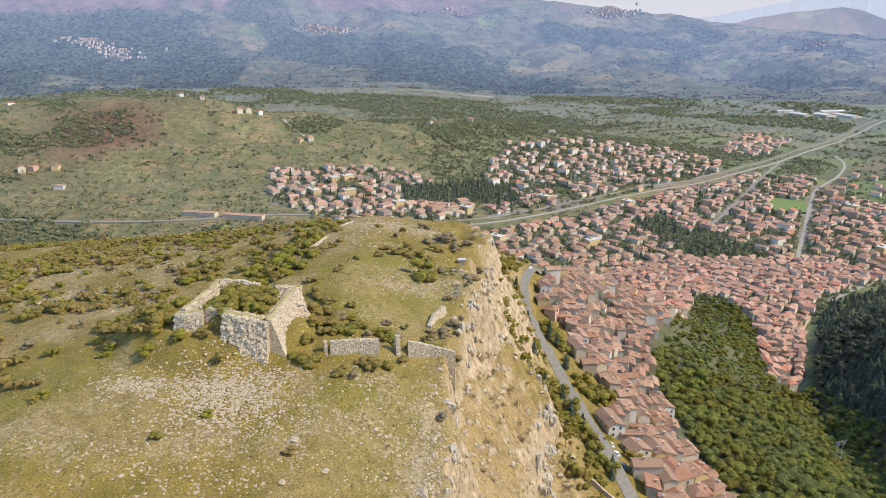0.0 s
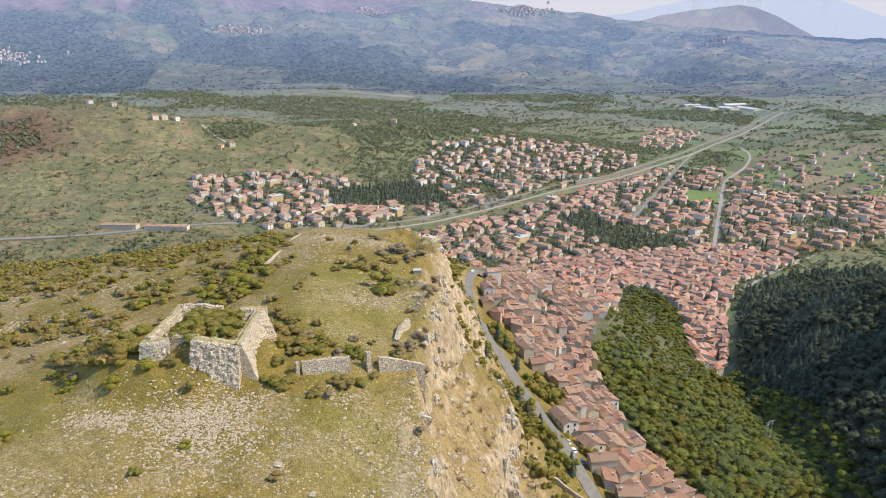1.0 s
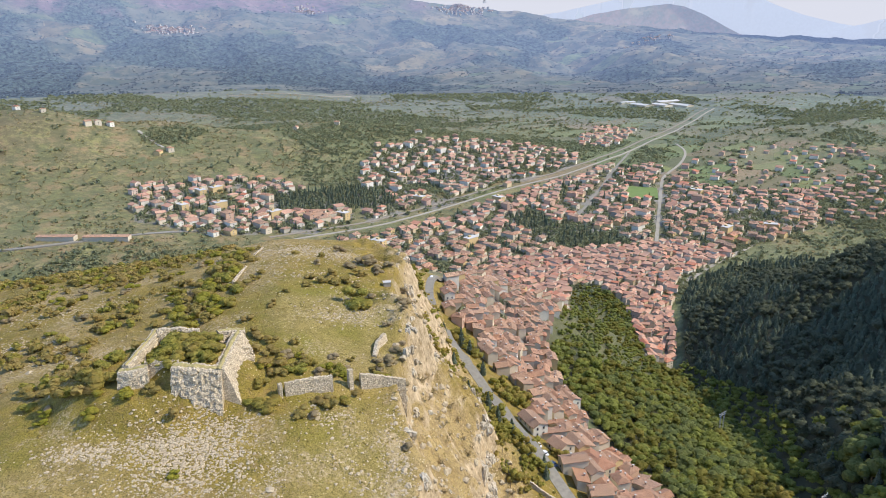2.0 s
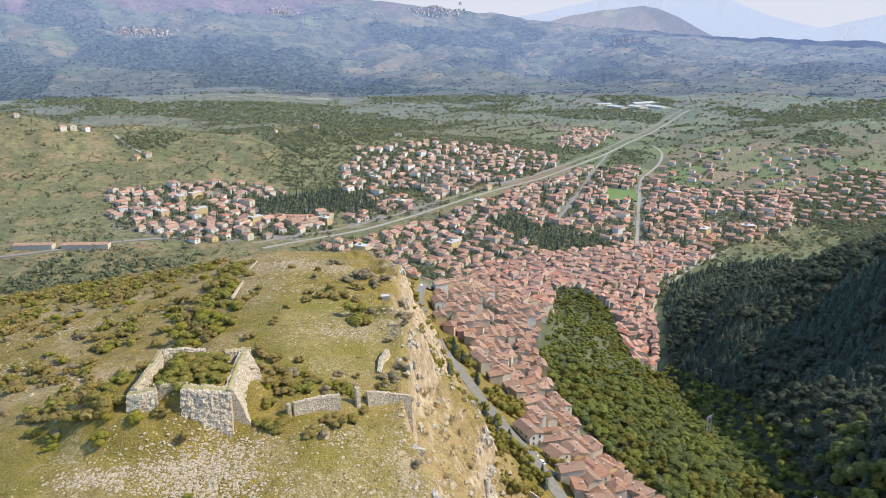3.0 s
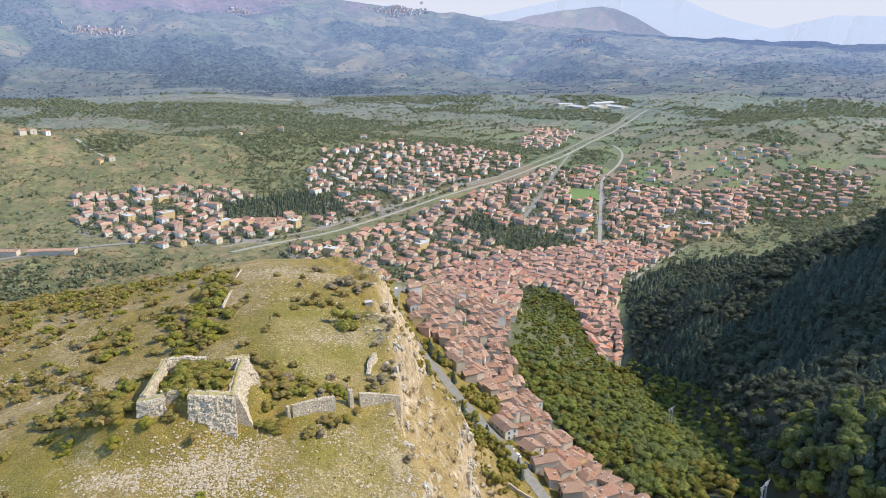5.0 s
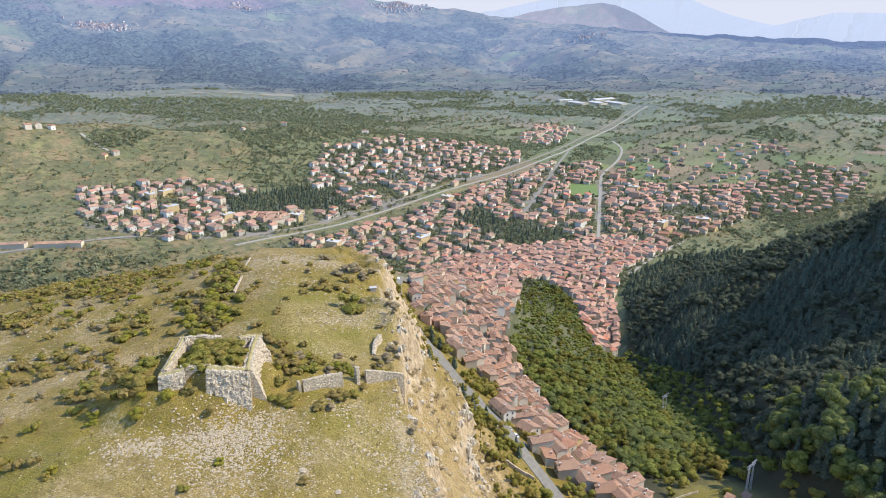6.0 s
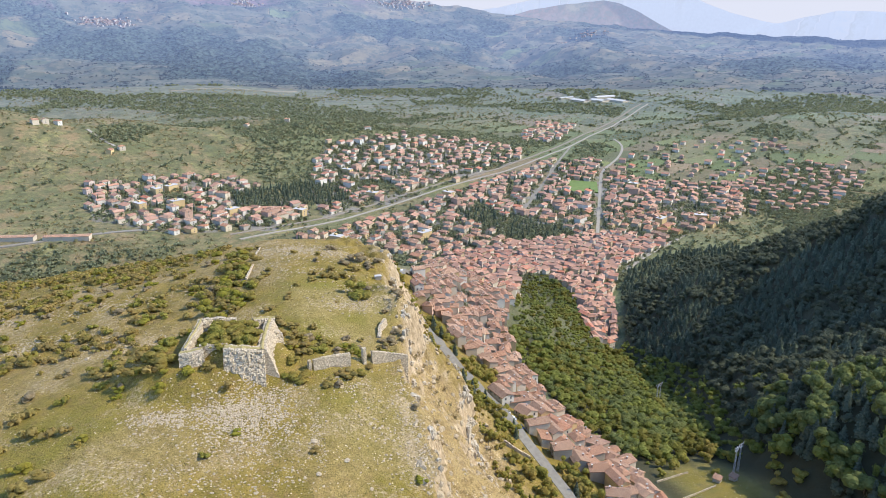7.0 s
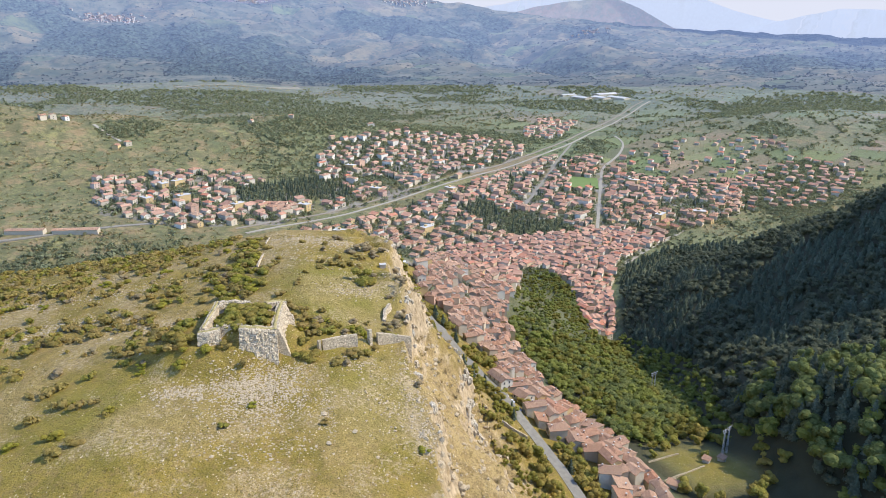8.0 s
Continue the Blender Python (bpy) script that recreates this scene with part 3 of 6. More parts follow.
def build_ground():
    """One sheet from under the ridge to the horizon, finer towards the ridge."""
    cx, cy = -25.0, -80.0
    turn = np.radians(np.r_[np.linspace(-180, -52, 60)[:-1], np.linspace(-52, 58, 570), np.linspace(58, 180, 60)[1:]])
    far = np.r_[np.linspace(0, 150, 24)[:-1], 150 * (4850 / 150) ** np.linspace(0, 1, 600)]
    tt, rr = np.meshgrid(turn, far)
    x, y = cx + rr * np.sin(tt), cy + rr * np.cos(tt)
    z = height(x, y)
    nr, nt = x.shape
    i = np.arange((nr - 1) * (nt - 1))
    a = (i // (nt - 1)) * nt + i % (nt - 1)
    quads = np.stack([a, a + 1, a + nt + 1, a + nt], 1)
    me = bpy.data.meshes.new("ground")
    me.vertices.add(x.size)
    me.vertices.foreach_set("co", np.stack([x, y, z], -1).astype(np.float32).ravel())
    me.loops.add(quads.size)
    me.loops.foreach_set("vertex_index", quads.astype(np.int32).ravel())
    me.polygons.add(len(quads))
    me.polygons.foreach_set("loop_start", np.arange(0, quads.size, 4, dtype=np.int32))
    me.polygons.foreach_set("use_smooth", np.ones(len(quads), bool))
    me.update(calc_edges=True)
    me.materials.append(M["ground"])
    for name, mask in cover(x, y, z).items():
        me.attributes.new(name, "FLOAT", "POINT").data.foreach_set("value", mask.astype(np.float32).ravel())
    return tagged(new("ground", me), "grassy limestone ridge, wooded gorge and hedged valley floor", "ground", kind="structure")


def cover(x, y, z):
    """What grows or lies where, and how much haze is painted in, 0 to 1."""
    e = 1.5
    gx, gy = (height(x + e, y) - height(x - e, y)) / (2 * e), (height(x, y + e) - height(x, y - e)) / (2 * e)
    slope = np.hypot(gx, gy)
    r = np.hypot(x, y)
    turn = np.degrees(np.arctan2(x, np.maximum(y, 1)))
    n1, n2 = fbm(x, y, 40, 5, 11), fbm(x, y, 11, 5, 12)
    edge = np.interp(y, STATIONS, LINES["cliff_edge"][0])
    onridge = smooth(8, -6, x - edge) * smooth(520, 420, y)
    cliffs = smooth(-4, 4, x - edge) * smooth(60, 50, x) * smooth(520, 420, y)
    m = {}
    rock = cliffs * np.maximum(smooth(1.15, 1.9, slope + 1.2 * n2), 0.5 * smooth(-0.1, 0.15, n2)) + onridge * 0.58 * smooth(0.05, 0.17, 0.7 * n2 + 0.5 * fbm(x * 0.45 + 0.2 * y, y, 17, 5, 17) + 0.3 * n1 + 0.10 * smooth(-75, -120, x) * smooth(225, 250, y))
    rock = np.maximum(rock, 0.8 * np.exp(-(((x + 58) / 17) ** 2) - ((y - 172) / 12) ** 2) * smooth(-0.12, 0.08, n2))
    rock = np.maximum(rock, smooth(7, 0, np.abs(x - edge + 3 + 8 * n1)) * smooth(-0.05, 0.1, n2) * smooth(420, 360, y) * 0.8)
    m["rock"] = np.clip(rock, 0, 1)
    m["lush"] = np.clip((1.5 * np.exp(-(((x + 16) / 26) ** 2) - ((y - 242) / 34) ** 2) + 1.2 * np.exp(-(((x + 17) / 17) ** 2) - ((y - 166) / 24) ** 2) + 0.7 * np.exp(-(((x + 110) / 30) ** 2) - ((y - 172) / 30) ** 2)) * smooth(-0.3, 0.0, n1 + 0.12), 0, 1)
    garden = np.exp(-(((x - 166) / 20) ** 4) - ((y - 212) / 26) ** 4) * smooth(-0.35, 0.0, n2 + 0.1)
    m["lush"] = np.maximum(m["lush"], 0.5 * garden)
    m["dry"] = np.clip(cliffs * smooth(-0.25, 0.05, n1 + 0.12) + 0.5 * onridge * smooth(0.02, 0.2, n1), 0, 1)
    m["distance_cover"] = np.clip(np.maximum(smooth(100, 120, x) * (1 - garden), smooth(450, 520, y)), 0, 1)
    n4 = fbm(x, y, 290, 6, 15)
    flat = smooth(0.16, 0.05, slope)
    m["field"] = flat * smooth(900, 1300, y) * np.clip(0.3 + smooth(12, 30, turn), 0, 1)
    wood = smooth(-0.02, 0.03, n4 + 0.05 * smooth(25, -15, turn) + 0.04 * smooth(1700, 2200, r) + 0.03 * smooth(22, 30, turn) - 0.05) * smooth(900, 1200, y)
    m["wood"] = np.clip(np.maximum(wood, smooth(1000, 700, y) * smooth(100, 130, x)), 0, 1)
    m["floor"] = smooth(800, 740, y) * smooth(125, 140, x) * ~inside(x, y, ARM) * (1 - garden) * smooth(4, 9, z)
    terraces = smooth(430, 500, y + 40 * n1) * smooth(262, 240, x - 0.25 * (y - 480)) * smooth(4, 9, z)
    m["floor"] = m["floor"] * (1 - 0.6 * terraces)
    m["wood"] = m["wood"] * (1 - 0.5 * terraces)
    m["plot"] = plots(x, y, 130, 70, 28, 4)[0]
    # share of painted haze, from 1500 m outwards
    m["valley_haze"] = smooth(1500, 2800, r)
    m["burnt"] = np.exp(-(((x + 620) / 130) ** 2) - ((y - 1330) / 190) ** 2) * smooth(-0.2, 0.05, n4)
    streets = smooth(-0.06, 0.04, fbm(x, y, 45, 4, 18)) * 0.85
    m["town"] = np.clip(inside(x, y, ARM) * 1.0 + inside(x, y, BELT) * 1.0 + streets * (inside(x, y, SOUTH) | inside(x, y, NORTH) | inside(x, y, WEST)), 0, 1)
    return m


build_ground()


def build_slopes(name, material, turns, dists, rise, bare, label):
    """Far slopes as a sheet over directions and distances."""
    tt, rr = np.meshgrid(turns, dists)
    x, y, z = rr * np.sin(np.radians(tt)), rr * np.cos(np.radians(tt)), rise(tt, rr)
    nr, nt = x.shape
    i = np.arange((nr - 1) * (nt - 1))
    a = (i // (nt - 1)) * nt + i % (nt - 1)
    me = bpy.data.meshes.new(name)
    me.from_pydata(np.stack([x, y, z], -1).reshape(-1, 3).tolist(), [], np.stack([a, a + 1, a + nt + 1, a + nt], 1).tolist())
    me.polygons.foreach_set("use_smooth", np.ones(len(me.polygons), bool))
    wood = smooth(-0.03, 0.05, fbm(x, y, 420, 5, 15) + 0.10 * fbm(x, y, 90, 3, 19) - 0.04 + 0.06 * smooth(15, -5, tt))
    # strength of the painted haze, rising with distance
    haze_glow = 0.42 + 0.58 * smooth(2750, 4300, rr)
    for key, value in (("bare", bare(tt, rr, x, y)), ("wood", wood), ("plot", plots(x, y, 170, 80, 15, 9)[0]), ("haze_glow", haze_glow)):
        me.attributes.new(key, "FLOAT", "POINT").data.foreach_set("value", value.astype(np.float32).ravel())
    me.materials.append(material)
    return tagged(new(name, me), label, "mountains", kind="structure")


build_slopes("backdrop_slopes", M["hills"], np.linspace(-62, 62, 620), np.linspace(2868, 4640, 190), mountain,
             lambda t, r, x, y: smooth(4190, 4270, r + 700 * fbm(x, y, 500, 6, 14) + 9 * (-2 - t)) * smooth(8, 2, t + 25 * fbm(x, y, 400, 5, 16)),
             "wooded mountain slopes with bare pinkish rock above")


def ridge_line(turns, tops):
    """A range that rises over 160 m of depth to the given heights."""
    def rise(t, r):
        f = (r - r.min()) / (r.max() - r.min())
        return np.interp(t, turns, tops) * (0.25 + 0.75 * f**0.7) + 22 * fbm(t * 60, r, 160, 4, 27) * f
    return rise


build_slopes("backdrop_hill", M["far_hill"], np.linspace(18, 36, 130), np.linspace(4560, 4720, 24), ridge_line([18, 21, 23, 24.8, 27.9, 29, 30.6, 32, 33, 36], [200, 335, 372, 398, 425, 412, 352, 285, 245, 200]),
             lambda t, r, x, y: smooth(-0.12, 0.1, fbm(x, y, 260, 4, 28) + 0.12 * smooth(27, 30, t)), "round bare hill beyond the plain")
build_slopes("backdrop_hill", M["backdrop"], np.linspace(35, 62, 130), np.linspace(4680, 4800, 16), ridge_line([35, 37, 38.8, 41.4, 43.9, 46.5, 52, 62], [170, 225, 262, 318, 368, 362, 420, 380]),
             lambda t, r, x, y: 0 * x, "blue hill at the edge of the plain, haze put in as a glow")
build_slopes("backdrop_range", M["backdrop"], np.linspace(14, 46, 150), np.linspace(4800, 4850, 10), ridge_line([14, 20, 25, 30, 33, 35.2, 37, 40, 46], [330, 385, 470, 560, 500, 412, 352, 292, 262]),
             lambda t, r, x, y: 0 * x, "far mountain range, its pale blue haze put in as a glow")
# added emissive sheet that hides the brighter sky at the horizon
build_slopes("backdrop_sky", M["sky_haze"], np.linspace(-75, 75, 60), np.linspace(4880, 4890, 4), lambda t, r: 60 + (r - 4880) * 90, lambda t, r, x, y: 0 * x, "pale bluish glowing sheet standing in for sky haze along the horizon")

# ---- plants: crowns of many small leaf clumps ----
def leaves(rng, centre, normal, size):
    """One ragged triangle at each centre, facing roughly along normal."""
    n = len(centre)
    nn = normal + rng.normal(0, 0.38, (n, 3))
    nn /= np.linalg.norm(nn, axis=1, keepdims=True) + 1e-9
    a = np.cross(nn, rng.normal(size=(n, 3)))
    a /= np.linalg.norm(a, axis=1, keepdims=True) + 1e-9
    b = np.cross(nn, a)
    s = (size * rng.uniform(0.6, 1.35, n))[:, None]
    return np.stack([centre + s * a, centre + s * (-0.5 * a + 0.85 * b), centre + s * (-0.5 * a - 0.85 * b)], 1)


_bm = bmesh.new()
bmesh.ops.create_icosphere(_bm, subdivisions=2, radius=1)
BALL = np.array([[v.co[:] for v in f.verts] for f in _bm.faces])
_bm.free()
_bm = bmesh.new()
bmesh.ops.create_icosphere(_bm, subdivisions=1, radius=1)
SMALL_BALL = np.array([[v.co[:] for v in f.verts] for f in _bm.faces])
_bm.free()


def broad_crown(rng, n, radius, tall, leaf, lobes=6, base=0.15, up=0.45):
    """A crown of several lobes with gaps; its foot at z = 0."""
    c = rng.normal(size=(lobes, 3)) * (0.45 * radius, 0.45 * radius, 0.16 * tall)
    c[:, 2] += tall * (base + 0.45)
    size = rng.uniform(0.4, 0.7, lobes)
    k = rng.randint(0, lobes, n)
    d = rng.normal(size=(n, 3))
    d /= np.linalg.norm(d, axis=1, keepdims=True)
    d[:, 2] = np.abs(d[:, 2]) * np.where(rng.rand(n) < 0.75, 1, -1)
    p = c[k] + d * (size[k] * rng.uniform(0.75, 1.08, n))[:, None] * (radius, radius, 0.42 * tall)
    p[:, 2] = np.maximum(p[:, 2], 0.04 * tall)
    out = leaves(rng, p, d + (0, 0, up), leaf)
    if n >= 60:
        # the dense inner growth of each lobe
        ball = BALL if n >= 300 else SMALL_BALL
        core = [c[i] + ball * (1 + 0.35 * (vnoise(ball[..., 0] * 2.3 + 7 * i, ball[..., 1] * 2.3 + ball[..., 2] * 1.7)[..., None] - 0.5)) * size[i] * 0.86 * np.array((radius, radius, 0.42 * tall)) for i in range(lobes)]
        core = np.concatenate(core)
        core[..., 2] = np.maximum(core[..., 2], 0.0)
        out = np.concatenate([out, core])
    return out


def conifer_crown(rng, n, radius, tall, leaf):
    h = rng.beta(1.1, 1.6, n)
    a = rng.uniform(0, 2 * np.pi, n)
    r = radius * (1.02 - h) * rng.uniform(0.55, 1.05, n) * (0.8 + 0.35 * np.sin(h * 38))
    p = np.c_[r * np.cos(a), r * np.sin(a), tall * (0.06 + 0.94 * h)]
    out = leaves(rng, p, np.c_[np.cos(a), np.sin(a), np.full(n, 0.7)], leaf)
    ring = np.linspace(0, 2 * np.pi, 10)
    foot = np.c_[0.72 * radius * np.cos(ring), 0.72 * radius * np.sin(ring), np.full(10, 0.06 * tall)]
    cone = np.stack([foot[:-1], foot[1:], np.tile((0, 0, 0.93 * tall), (9, 1))], 1)
    return np.concatenate([out, cone])


def scatter(rng, kinds, x, y, z, size, squash=None):
    """Copies of the given triangle sets, turned and scaled, as one array."""
    pick, turn = rng.randint(0, len(kinds), len(x)), rng.uniform(0, 6.283, len(x))
    out = []
    for k, tri in enumerate(kinds):
        w = np.where(pick == k)[0]
        if not len(w):
            continue
        c, s = np.cos(turn[w])[:, None, None], np.sin(turn[w])[:, None, None]
        t = tri[None] * size[w][:, None, None, None]
        g = np.stack([c * t[..., 0] - s * t[..., 1] + x[w][:, None, None], s * t[..., 0] + c * t[..., 1] + y[w][:, None, None], t[..., 2] + z[w][:, None, None]], -1)
        out.append(g.reshape(-1, 3, 3))
    return np.concatenate(out)


def stuff(name, tris, material, label, category):
    return tagged(new(name, tri_mesh(name, tris, material)), label, category, kind="stuff")


def trunk_mesh(name, tall, thick, lean, rng, limbs=4):
    """A tapered trunk with a few limbs."""
    verts, faces = [], []

    def limb(p, q, r0, r1, sides=6):
        d = (q - p).normalized()
        u = d.orthogonal().normalized()
        v = d.cross(u)
        k0 = len(verts)
        for c, r in ((p, r0), (q, r1)):
            verts.extend(c + r * (math.cos(t) * u + math.sin(t) * v) for t in [6.2832 * i / sides for i in range(sides)])
        faces.extend((k0 + i, k0 + (i + 1) % sides, k0 + sides + (i + 1) % sides, k0 + sides + i) for i in range(sides))

    mid, top = Vector((lean * 0.4, 0, tall * 0.5)), Vector((lean, lean * 0.3, tall))
    limb(Vector((0, 0, -0.6)), mid, thick, thick * 0.7)
    limb(mid, top, thick * 0.7, thick * 0.3)
    for _ in range(limbs):
        t, a = rng.uniform(0.45, 0.9), rng.uniform(0, 6.28)
        p = mid.lerp(top, t)
        limb(p, p + Vector((math.cos(a), math.sin(a), 0.8)) * tall * rng.uniform(0.15, 0.3), thick * 0.3, thick * 0.1, 4)
    return mesh_from(name, verts, faces, M["bark"])


PR = np.random.RandomState(21)
SHRUBS = {}
for _kind, _mat, _n, _leaf in (("green", "leaf", 620, 0.19), ("grey", "shrub", 560, 0.18), ("lime", "lime", 600, 0.17), ("twiggy", "twig", 520, 0.12)):
    SHRUBS[_kind] = []
    for _ in range(5):
        _tris = broad_crown(PR, _n, 1.0, 1.5, _leaf * 0.62, 7, -0.05)
        SHRUBS[_kind].append((tri_mesh("foliage", _tris, M[_mat]), trunk_mesh("stem", 0.7, 0.06, 0.1, PR)))
SHRUB_LABEL = {"green": "dense green thorn bush on the grassy ridge", "grey": "olive brown bush turning autumn on dry grass", "lime": "bright yellow-green rounded bush among pale stones", "twiggy": "leafless grey-brown twiggy bush by the cliff"}


def shrub(kind, x, y, size):
    root = new("shrub")
    root.matrix_basis = Matrix.LocRotScale((x, y, zat(x, y) - 0.1 * size), Euler((0, 0, PR.uniform(0, 6.28))), (size, size * PR.uniform(0.8, 1.2), size * PR.uniform(0.75, 1.0)))
    fol, stem = SHRUBS[kind][PR.randint(5)]
    child("foliage", fol, root)
    child("stem", stem, root)
    return tagged(root, SHRUB_LABEL[kind], "shrub", "shrubs on the ridge")


TREES = {"broad": [], "conifer": [], "oak": []}
for _ in range(5):
    TREES["oak"].append((tri_mesh("crown", broad_crown(PR, 520, 1.0, 2.1, 0.11, 11, 0.16), M["wood_dark"]), trunk_mesh("trunk", 1.2, 0.06, 0.08, PR)))
    TREES["broad"].append((tri_mesh("crown", broad_crown(PR, 420, 1.0, 1.9, 0.14, 9, 0.12), M["leaf"]), trunk_mesh("trunk", 1.0, 0.07, 0.08, PR)))
    TREES["conifer"].append((tri_mesh("crown", conifer_crown(PR, 420, 0.75, 2.6, 0.15), M["pine"]), trunk_mesh("trunk", 1.6, 0.06, 0.03, PR, 2)))


def tree(kind, x, y, size, label, group=""):
    root = new("tree")
    root.matrix_basis = Matrix.LocRotScale((x, y, zat(x, y) - 0.2), Euler((0, 0, PR.uniform(0, 6.28))), (size, size, size * PR.uniform(0.9, 1.15)))
    crown, trunk = TREES[kind][PR.randint(5)]
    child("crown", crown, root)
    child("trunk", trunk, root)
    return tagged(root, label, "tree", group)


# shrubs that stand out: x, y, radius
for _kind, _spots in (
    ("green", [(-8.2, 253, 4.6), (-42, 191, 3.0), (-38, 190, 3.2), (-41, 199, 2.2), (-29, 206, 2.2), (-26, 211, 2.0), (-17, 209, 2.4), (-17, 194, 2.2), (-60, 205, 3.4), (-66, 211, 3.6), (-58, 211, 3.0), (-69, 204, 3.2), (-63, 201, 2.8), (-55, 206, 2.8), (-72, 209, 2.8), (-65, 206, 3.0), (-61, 209, 3.0), (-58, 202, 2.6), (-70, 213, 2.4), (-55, 199, 2.4), (-54, 204, 2.6), (-55, 210, 2.6), (-58, 197, 2.2), (-66, 199, 2.6), (-70, 200, 2.4), (-62, 214, 2.6), (-67, 209, 2.8), (-85, 198, 3.6), (-89, 202, 3.4), (-87, 208, 3.2), (-93, 197, 2.8), (-84, 213, 3.0), (-95, 206, 2.6)]),
    ("lime", [(-62, 166, 1.9), (-77, 190, 2.4), (-21, 209, 1.9), (-84, 193, 1.8), (-66, 268, 3.6), (-100, 196, 1.9), (-6, 143, 1.7), (-73, 262, 3.0), (-40, 207, 2.0)]),
    ("grey", [(-38, 156, 1.6), (-30, 186, 2.2), (-20.6, 191, 2.4), (-24, 193, 2.2), (-12, 200, 1.8), (-64, 186, 2.2), (-70, 191, 2.4), (-121, 153, 3.2), (-116, 156, 2.4), (-15, 285, 3.0), (-19, 277, 2.6), (-110, 211, 2.6), (-99, 203, 2.6), (-9, 205, 1.8), (-26, 272, 2.0), (-14, 277, 2.8), (-9, 280, 2.6), (-5, 276, 2.4), (-23, 281, 2.2), (-2, 290, 2.6), (-33, 262, 1.5), (-30, 318, 1.8), (-18, 312, 2.0), (-38, 248, 1.6), (-46, 240, 2.2), (-43, 229, 2.4), (-38, 224, 2.2), (-44, 218, 2.6), (-37, 217, 2.2), (-31, 222, 1.8), (-40, 209, 2.4), (-34, 204, 2.0), (-46, 283, 2.0), (-44, 292, 1.8)]),
    ("twiggy", [(3, 223, 2.6), (1, 217, 2.4), (10, 263, 3.4), (3, 303, 3.6), (-6, 300, 3.2), (-1, 264, 2.2), (3, 187, 2.0), (10, 272, 3.0), (12, 254, 2.4), (9, 246, 2.2), (13, 280, 2.8), (15, 290, 3.0), (6, 296, 3.0), (11, 300, 2.8), (-20, 300, 2.2), (-9, 330, 2.6), (2, 238, 2.0), (6, 229, 2.2), (-2, 308, 3.0), (5, 215, 2.0), (-3, 212, 1.6), (0, 176, 1.8), (-33, 214, 2.2), (-26, 186, 1.8)]),
):
    for _x, _y, _r in _spots:
        shrub(_kind, _x, _y, _r)

# the hedge of bushes above the terrace wall
for _ in range(30):
    _x = PR.uniform(-42, 0)
    shrub(("green", "grey", "twiggy", "lime", "grey")[PR.randint(5)], _x, 204 + 0.12 * (_x + 42) + PR.uniform(-2, 9), PR.uniform(1.0, 2.3))

# the thicket along the old boundary, and scrub over the shoulder
_made = 0
while _made < 64:
    _y = PR.uniform(225, 352)
    _x = -60 + 0.03 * (_y - 225) + PR.normal(0, 4.5) - (6 if _y < 260 else 0)
    shrub(("green", "green", "lime", "grey")[PR.randint(4)], _x, _y, PR.uniform(1.8, 3.4))
    _made += 1
_made = 0
while _made < 130:
    _x, _y = PR.uniform(-190, -66), PR.uniform(150, 365)
    _d = fbm(np.array([_x]), np.array([_y]), 38, 3, 31)[0]
    _want = 0.55 * float(smooth(185, 260, _y)) + 0.12 + 0.9 * _d
    if PR.rand() < _want:
        shrub(("green", "grey", "grey", "lime", "twiggy")[PR.randint(5)], _x, _y, PR.uniform(1.0, 2.8))
        _made += 1
_x = PR.uniform(-420, -60, 17000)
_y = PR.uniform(165, 480, 17000)
_keep = (PR.rand(17000) < 0.36 * smooth(-0.08, 0.16, fbm(_x, _y, 34, 5, 32)) * smooth(170, 235, _y + 0.25 * (-60 - _x))) & ~((np.abs(_x + 66) < 18) & (np.abs(_y - 200) < 20))
_x, _y = _x[_keep], _y[_keep]
_kinds = [broad_crown(PR, 60, 1.0, 1.4, 0.34, 3, -0.05) for _ in range(6)]
_half = len(_x) // 2
stuff("hillside_scrub", scatter(PR, _kinds, _x[:_half], _y[:_half], height(_x[:_half], _y[:_half]), PR.uniform(1.0, 2.8, _half)), M["shrub"], "olive and brown scrub covering the stony hillside", "scrub")
stuff("hillside_bushes", scatter(PR, _kinds, _x[_half:], _y[_half:], height(_x[_half:], _y[_half:]), PR.uniform(1.0, 2.6, len(_x) - _half)), M["leaf"], "green thorn bushes scattered over the stony hillside", "bushes")

# dry tufts and low growth on the ridge and the cliff ledges
_x, _y = PR.uniform(-170, 52, 16000), PR.uniform(90, 380, 16000)
_keep = PR.rand(16000) < np.where(_x < 0, 0.25 + 1.2 * fbm(_x, _y, 20, 4, 33), 0.22)
_x, _y = _x[_keep], _y[_keep]
_kinds = [broad_crown(PR, 12, 0.5, 0.5, 0.2, 3, -0.1) for _ in range(5)]
stuff("grass_tufts", scatter(PR, _kinds, _x, _y, height(_x, _y), PR.uniform(0.4, 1.3, len(_x))), M["shrub"], "dry brownish grass tufts and seedlings on the ridge", "grass")

_x, _y = PR.uniform(0, 50, 1500), PR.uniform(130, 400, 1500)
_e = np.interp(_y, STATIONS, LINES["cliff_edge"][0])
_keep = (_x > _e + 1) & (PR.rand(1500) < 0.16 + 1.2 * fbm(_x, _y, 16, 3, 36))
_x, _y = _x[_keep], _y[_keep]
_kinds = [broad_crown(PR, 58, 1.0, 1.2, 0.2, 5, -0.05) for _ in range(6)]
stuff("cliff_scrub", scatter(PR, _kinds, _x, _y, height(_x, _y) - 0.1, PR.uniform(0.5, 1.8, len(_x))), M["twig"], "grey-brown leafless scrub clinging to the cliff ledges", "scrub")

